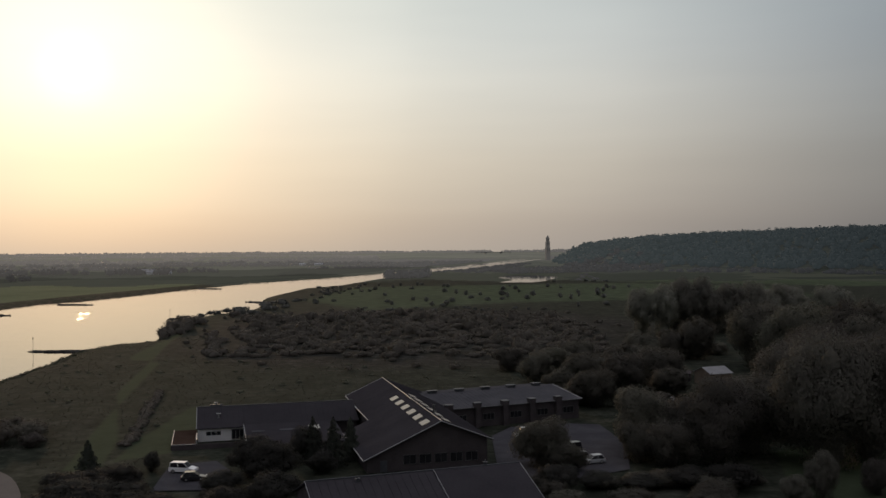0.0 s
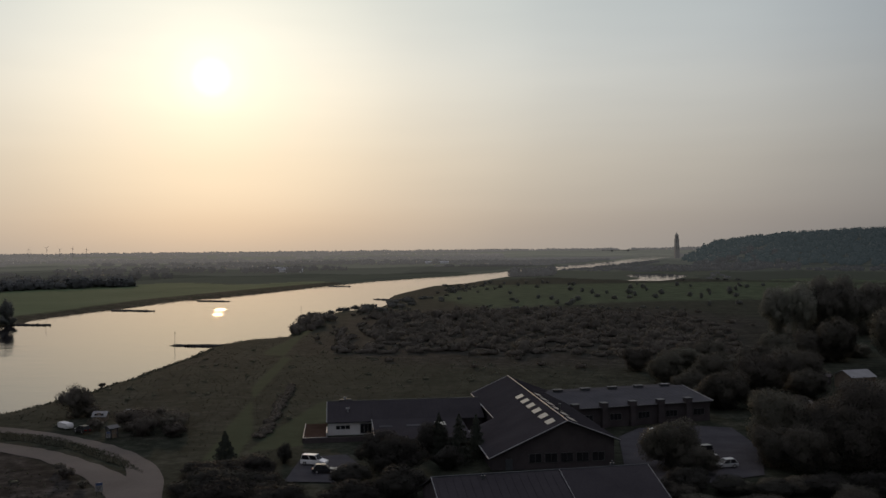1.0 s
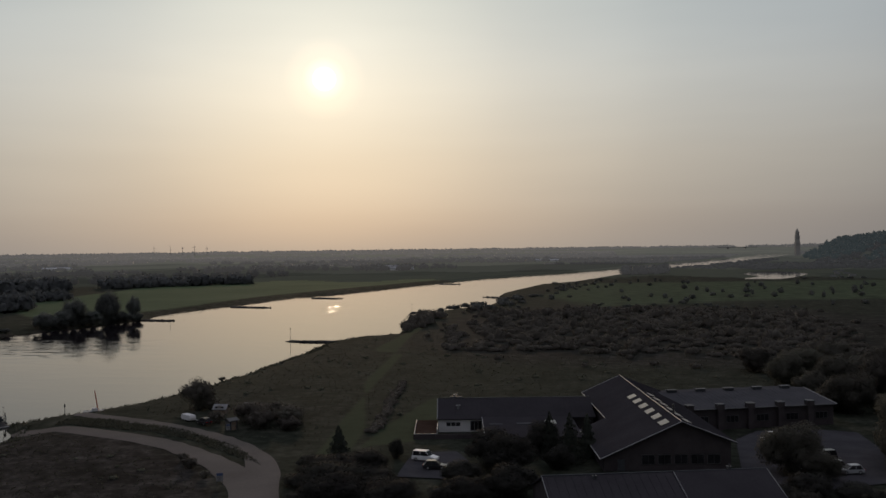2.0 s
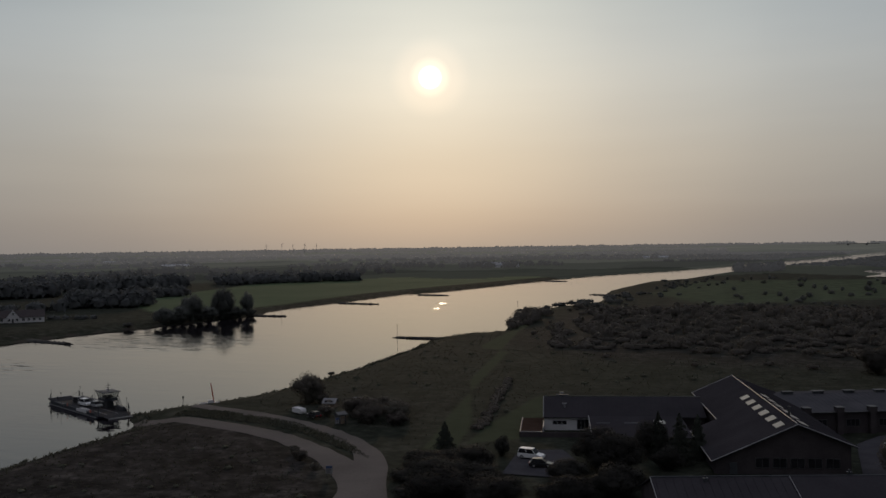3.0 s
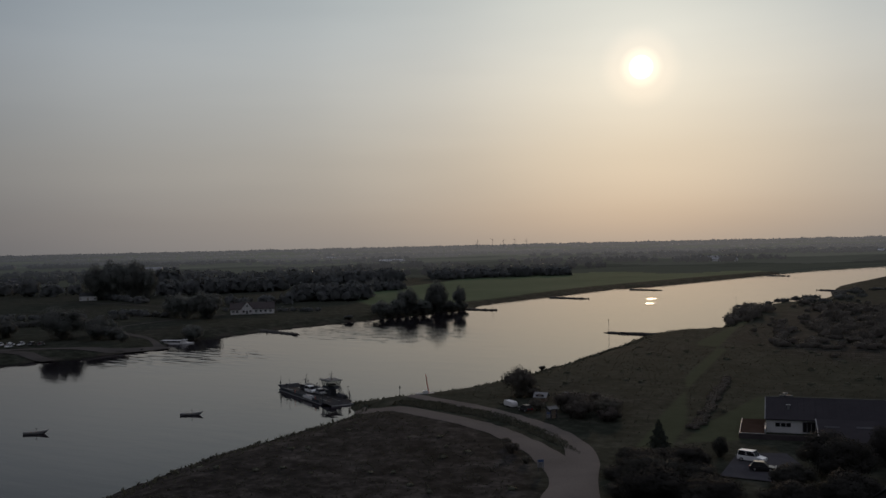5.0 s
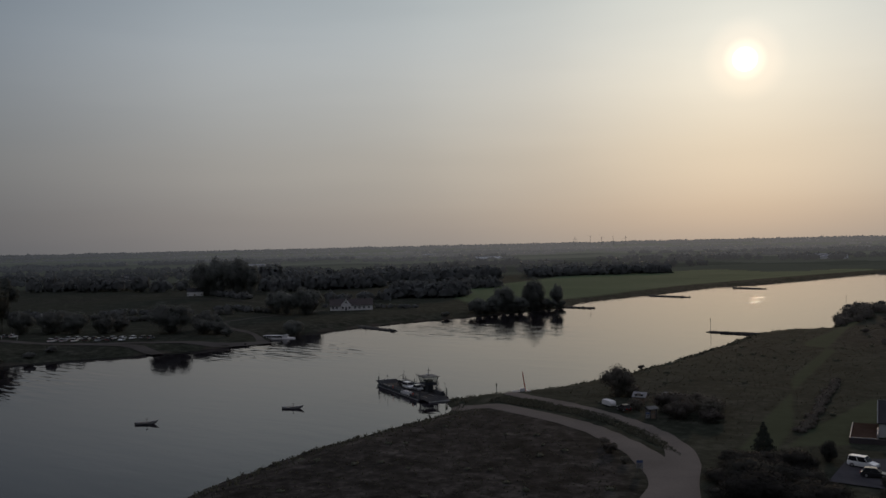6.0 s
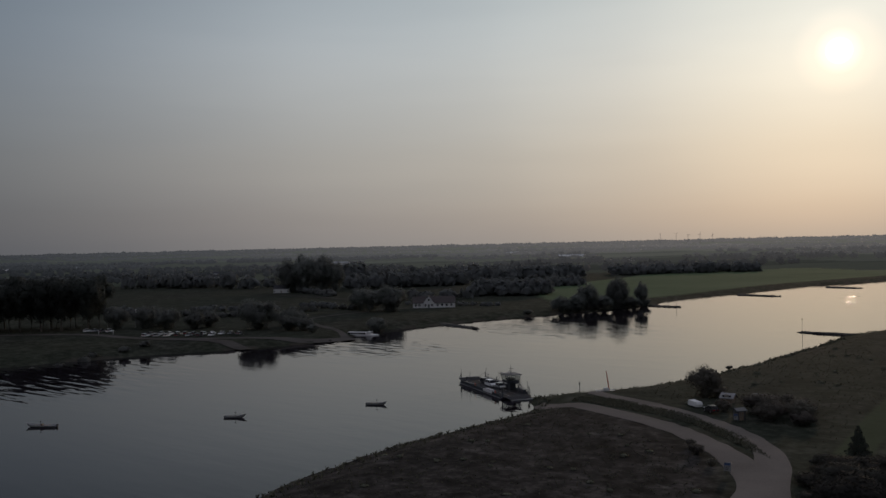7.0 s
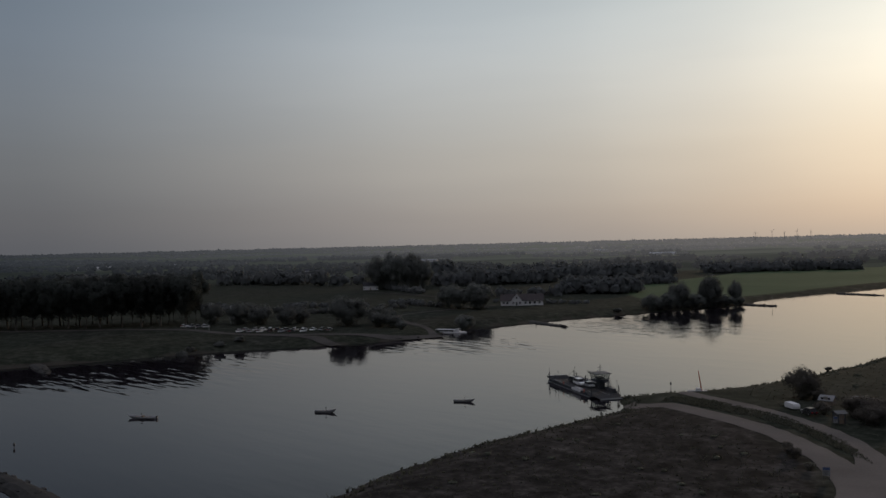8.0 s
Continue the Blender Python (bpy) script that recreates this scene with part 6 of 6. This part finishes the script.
def rowing_boat(x, y, rz, L, label, motor=False):
    ob = thing("rowing_boat", label, "boat", x, y, WATER_Z, rz, "moored boats")
    n, W, Hh = 12, L * .15, .36
    bm = bmesh.new()
    outer, inner = [], []
    for k in range(n + 1):
        t = k / n
        w = W * math.sin(math.pi * (.12 + .80 * t) ** .8) ** .6 if t < 1 else .03
        sheer = Hh + .55 * t ** 3 + .12 * (1 - t) ** 2
        x0 = -L / 2 + L * t
        rake, lift = .5 * t ** 4, .42 * max(0, (t - .7) / .3) ** 2
        outer.append([bm.verts.new(c) for c in ((x0 + rake, -w, sheer), (x0, -w * .8, .08 + lift), (x0, 0, -.2 + 1.3 * lift), (x0, w * .8, .08 + lift), (x0 + rake, w, sheer))])
        inner.append([bm.verts.new(c) for c in ((x0 + rake, -w * .86, sheer), (x0, -w * .62, .2 + lift), (x0, 0, .12 + 1.2 * lift), (x0, w * .62, .2 + lift), (x0 + rake, w * .86, sheer))])
    for a, b in zip(outer, outer[1:]):
        for i in range(4):
            bm.faces.new((a[i], a[i + 1], b[i + 1], b[i]))
    for a, b in zip(inner, inner[1:]):
        for i in range(4):
            bm.faces.new((b[i], b[i + 1], a[i + 1], a[i]))
    for a, b, c, d in zip(outer, outer[1:], inner, inner[1:]):
        bm.faces.new((a[0], b[0], d[0], c[0]))
        bm.faces.new((c[4], d[4], b[4], a[4]))
    bm.faces.new(outer[0])
    bm.faces.new(outer[-1])
    bmesh.ops.recalc_face_normals(bm, faces=bm.faces[:])
    part("hull", bm, M_TRIM, ob, "grey-white hull")
    for t in (.3, .52, .72):
        x0 = -L / 2 + L * t
        part("bench", boxes(((x0 - .14, -W * .8, .42), (x0 + .14, W * .8, .48))), M_WOOD, ob)
    bm = bmesh.new()
    tube(bm, [(L * .05, 0, .4), (L * .05, 0, 1.25)], [.05, .04], 5)
    box(bm, (L * .05 - .2, -.08, 1.2), (L * .05 + .2, .08, 1.32))
    part("post", bm, M_DARKTRIM, ob)
    if motor:
        part("outboard_motor", boxes(((-L / 2 - .3, -.15, .0), (-L / 2, .15, .75))), M_DARKTRIM, ob)
        part("console", boxes(((-.3, -.3, .3), (.3, .3, .75))), M_WOOD, ob, "brown console")
    return ob


rowing_boat(-219.4, 86.5, 215, 7.4, "open motor launch lying on the river", True)
rowing_boat(-193.0, 121.5, 42, 5.0, "grey rowing boat moored in mid river")
rowing_boat(-179.2, 154.3, 34, 5.2, "grey rowing boat moored in mid river")


def passenger_boat():
    ob = thing("passenger_boat", "white passenger boat moored at the far bank", "boat", -322.5, 271.0, WATER_Z, 22)
    bm = bmesh.new()
    prism(bm, [(-9, -2.2), (7, -2.2), (10, 0), (7, 2.2), (-9, 2.2)], "z", -.3, .9)
    part("hull", bm, M_WHITE, ob, "white hull")
    part("cabin", boxes(((-8.5, -1.8, .9), (2.6, 1.8, 2.3))), M_GLASS, ob, "glazed saloon")
    for k in range(8):
        x = -8.5 + k * 1.58
        part("pillar", boxes(((x - .08, -1.84, .9), (x + .08, 1.84, 2.3))), M_WHITE, ob)
    part("roof", boxes(((-9, -2.1, 2.3), (3.0, 2.1, 2.5))), M_WHITE, ob, "long white roof")
    part("wheelhouse", boxes(((3.2, -1.4, .9), (5.6, 1.4, 3.1))), M_WHITE, ob)
    part("windscreen", boxes(((5.58, -1.2, 2.1), (5.66, 1.2, 2.9))), M_GLASS, ob)
    bm = bmesh.new()
    tube(bm, [(4, 0, 3.1), (4, 0, 5)], [.06, .04], 5)
    part("mast", bm, M_STEEL, ob)
    return ob


passenger_boat().scale = (.80, .80, .56)


# ---- white farmhouse ----
def farmhouse():
    ob = thing("farmhouse", "long white farmhouse with brown roof and gable", "house", -399.0, 391.5, 0, 46)
    bm = bmesh.new()
    prism(bm, [(-4, -.3), (-4, 3.2), (0, 6.9), (4, 3.2), (4, -.3)], "x", -14, 14)
    part("wall", bm, M_WHITE, ob, "white rendered wall")
    for s in (-1, 1):
        part("roof", slab(bmesh.new(), [(-14.4, 0, 7.2), (14.4, 0, 7.2), (14.4, s * 4.5, 3.0), (-14.4, s * 4.5, 3.0)], .2), M_TILE, ob, "brown tiled roof")
    bm = bmesh.new()
    prism(bm, [(-7, -.3), (-7, 3.4), (-3.5, 7.4), (0, 3.4), (0, -.3)], "y", -5.2, 0)
    part("gable", bm, M_WHITE, ob, "white front gable")
    for s in (-1, 1):
        part("gable_roof", slab(bmesh.new(), [(-3.5, -5.4, 7.65), (-3.5, 0, 7.65), (-3.5 + s * 3.9, 0, 3.2), (-3.5 + s * 3.9, -5.4, 3.2)], .18), M_TILE, ob)
    window(ob, -4.1, -5.24, 4.4, 1.2, 1.3, 2, frame_mat=M_WHITE)
    window(ob, -6.3, -5.24, .9, 1.3, 1.5, 2, frame_mat=M_WHITE)
    door = part("door", boxes(((-4.1, -5.27, 0), (-3.0, -5.18, 2.2))), M_DARKTRIM, ob, "dark front door")
    window(ob, -2.0, -5.24, .9, 1.3, 1.5, 2, frame_mat=M_WHITE)
    for x in (-12.8, -10.4, 1.6, 4.6, 7.6, 10.8):
        window(ob, x, -4.04, .9, 1.4, 1.5, 2, frame_mat=M_WHITE)
    for x in (-12, 9):
        part("chimney", boxes(((x - .4, -.4, 6.6), (x + .4, .4, 8.1))), M_WALL_DARK, ob)
    return ob


farmhouse().scale = (.90, .90, .92)
for x, y, rz, L, label in ((-955, 560, 60, 22, "far white house among trees"), (-1018, 618, 40, 18, "far white house among trees"), (-1998, 690, 70, 70, "far pale barn on the plain"), (-2010, 880, 60, 40, "far pale barn on the plain"),
                           (-1320, 1750, 30, 60, "far pale greenhouse on the plain"), (-475, 1553, 10, 40, "far pale farm roof on the plain"), (-530, 1672, 10, 50, "far pale farm roof on the plain"), (-1990, 2340, 30, 70, "far pale hall on the plain"), (-645, 455, 40, 13, "low farmhouse beside the big tree"),
                           (-880, 470, 60, 16, "far house among trees"), (-1150, 700, 60, 24, "far pale farm roof on the plain"), (-330, 2330, 5, 60, "far pale farm roof on the plain"), (-1500, 1200, 40, 44, "far pale farm roof on the plain")):
    hut("far_house", x, y, rz, L, L * .42, 3.6, 6.5, M_WHITE, M_ROOF2 if L < 36 else M_TRIM, label, "house")

# flag poles and posts of the far landing
for x, y in ((-437, 205), (-434, 218), (-410, 188), (-404, 192), (-418, 196)):
    ob = thing("post", "pale marker post at the far landing", "post", x, y, ground_at(x, y), 0, "posts at the far landing")
    bm = bmesh.new()
    h = 9 if x < -430 else 2.2
    tube(bm, [(0, 0, -.2), (0, 0, h)], [.09, .06], 6)
    part("pole", bm, M_TRIM, ob)
    bm = bmesh.new()
    box(bm, (-.05, -.05, h - 1.6), (1.3 if h > 5 else .3, .05, h))
    part("banner" if h > 5 else "plate", bm, M_WHITE, ob)


# ---- far landmarks ----
def church_tower():
    ob = thing("church_tower", "tall stone church tower on the horizon", "tower", 336, 2981, 0, 12)
    for z0, z1, w in ((-5, 40, 6.6), (40, 60, 5.8), (60, 72, 4.6)):
        bm = boxes(((-w, -w, z0), (w, w, z1)), ((-w - .5, -w - .5, z1 - 1.2), (w + .5, w + .5, z1)))
        st = part("stage", bm, M_HAZED_TOWER, ob)
        for s in (-1, 1):
            part("belfry_opening", boxes(((s * w * .45 - 1.1, -w - .15, z1 - 11), (s * w * .45 + 1.1, -w + .2, z1 - 3))), M_DARKTRIM, st)
    bm = bmesh.new()
    tube(bm, [(0, 0, 72), (0, 0, 76), (0, 0, 78), (0, 0, 82)], [4.6, 3.6, 1.6, .3], 8)
    part("spire", bm, M_HAZED_TOWER, ob)
    return ob


church_tower()
for x, y, top in ((-2261, 3657, 55.5), (-2202, 3693, 61), (-2158, 3719, 55), (-2113, 3745, 58.5), (-2065, 3771, 54)):
    g = ground_at(x, y)
    ob = thing("wind_turbine", "distant pale wind turbine on the horizon", "turbine", x, y, g, 25, "wind turbines")
    h = top - g - 4
    bm = bmesh.new()
    tube(bm, [(0, 0, -1), (0, 0, h)], [1.0, .6], 8)
    part("mast", bm, M_TRIM, ob)
    part("nacelle", boxes(((-.9, -2, h - .3), (.9, 2.5, h + 1.3))), M_TRIM, ob)
    for k in range(3):
        bm = bmesh.new()
        prism(bm, [(-.5, 0), (.5, 0), (.2, 12), (-.1, 12)], "y", -.15, .15)
        bl = part("blade", bm, M_TRIM, ob)
        bl.matrix_basis = pose(0, -2.3, h + .6, 0, 120 * k + 17 * (x % 7), 0)

ob = thing("river_bridge", "distant low river bridge on piers", "bridge", 0, 4300, REACH_Z - 2)
part("deck", boxes(((150, -4, 7), (318, 4, 9))), M_STEEL, ob)
for x in (196, 268):
    part("pier", boxes(((x - 4, -3, -3), (x + 4, 3, 7))), M_STEEL, ob)
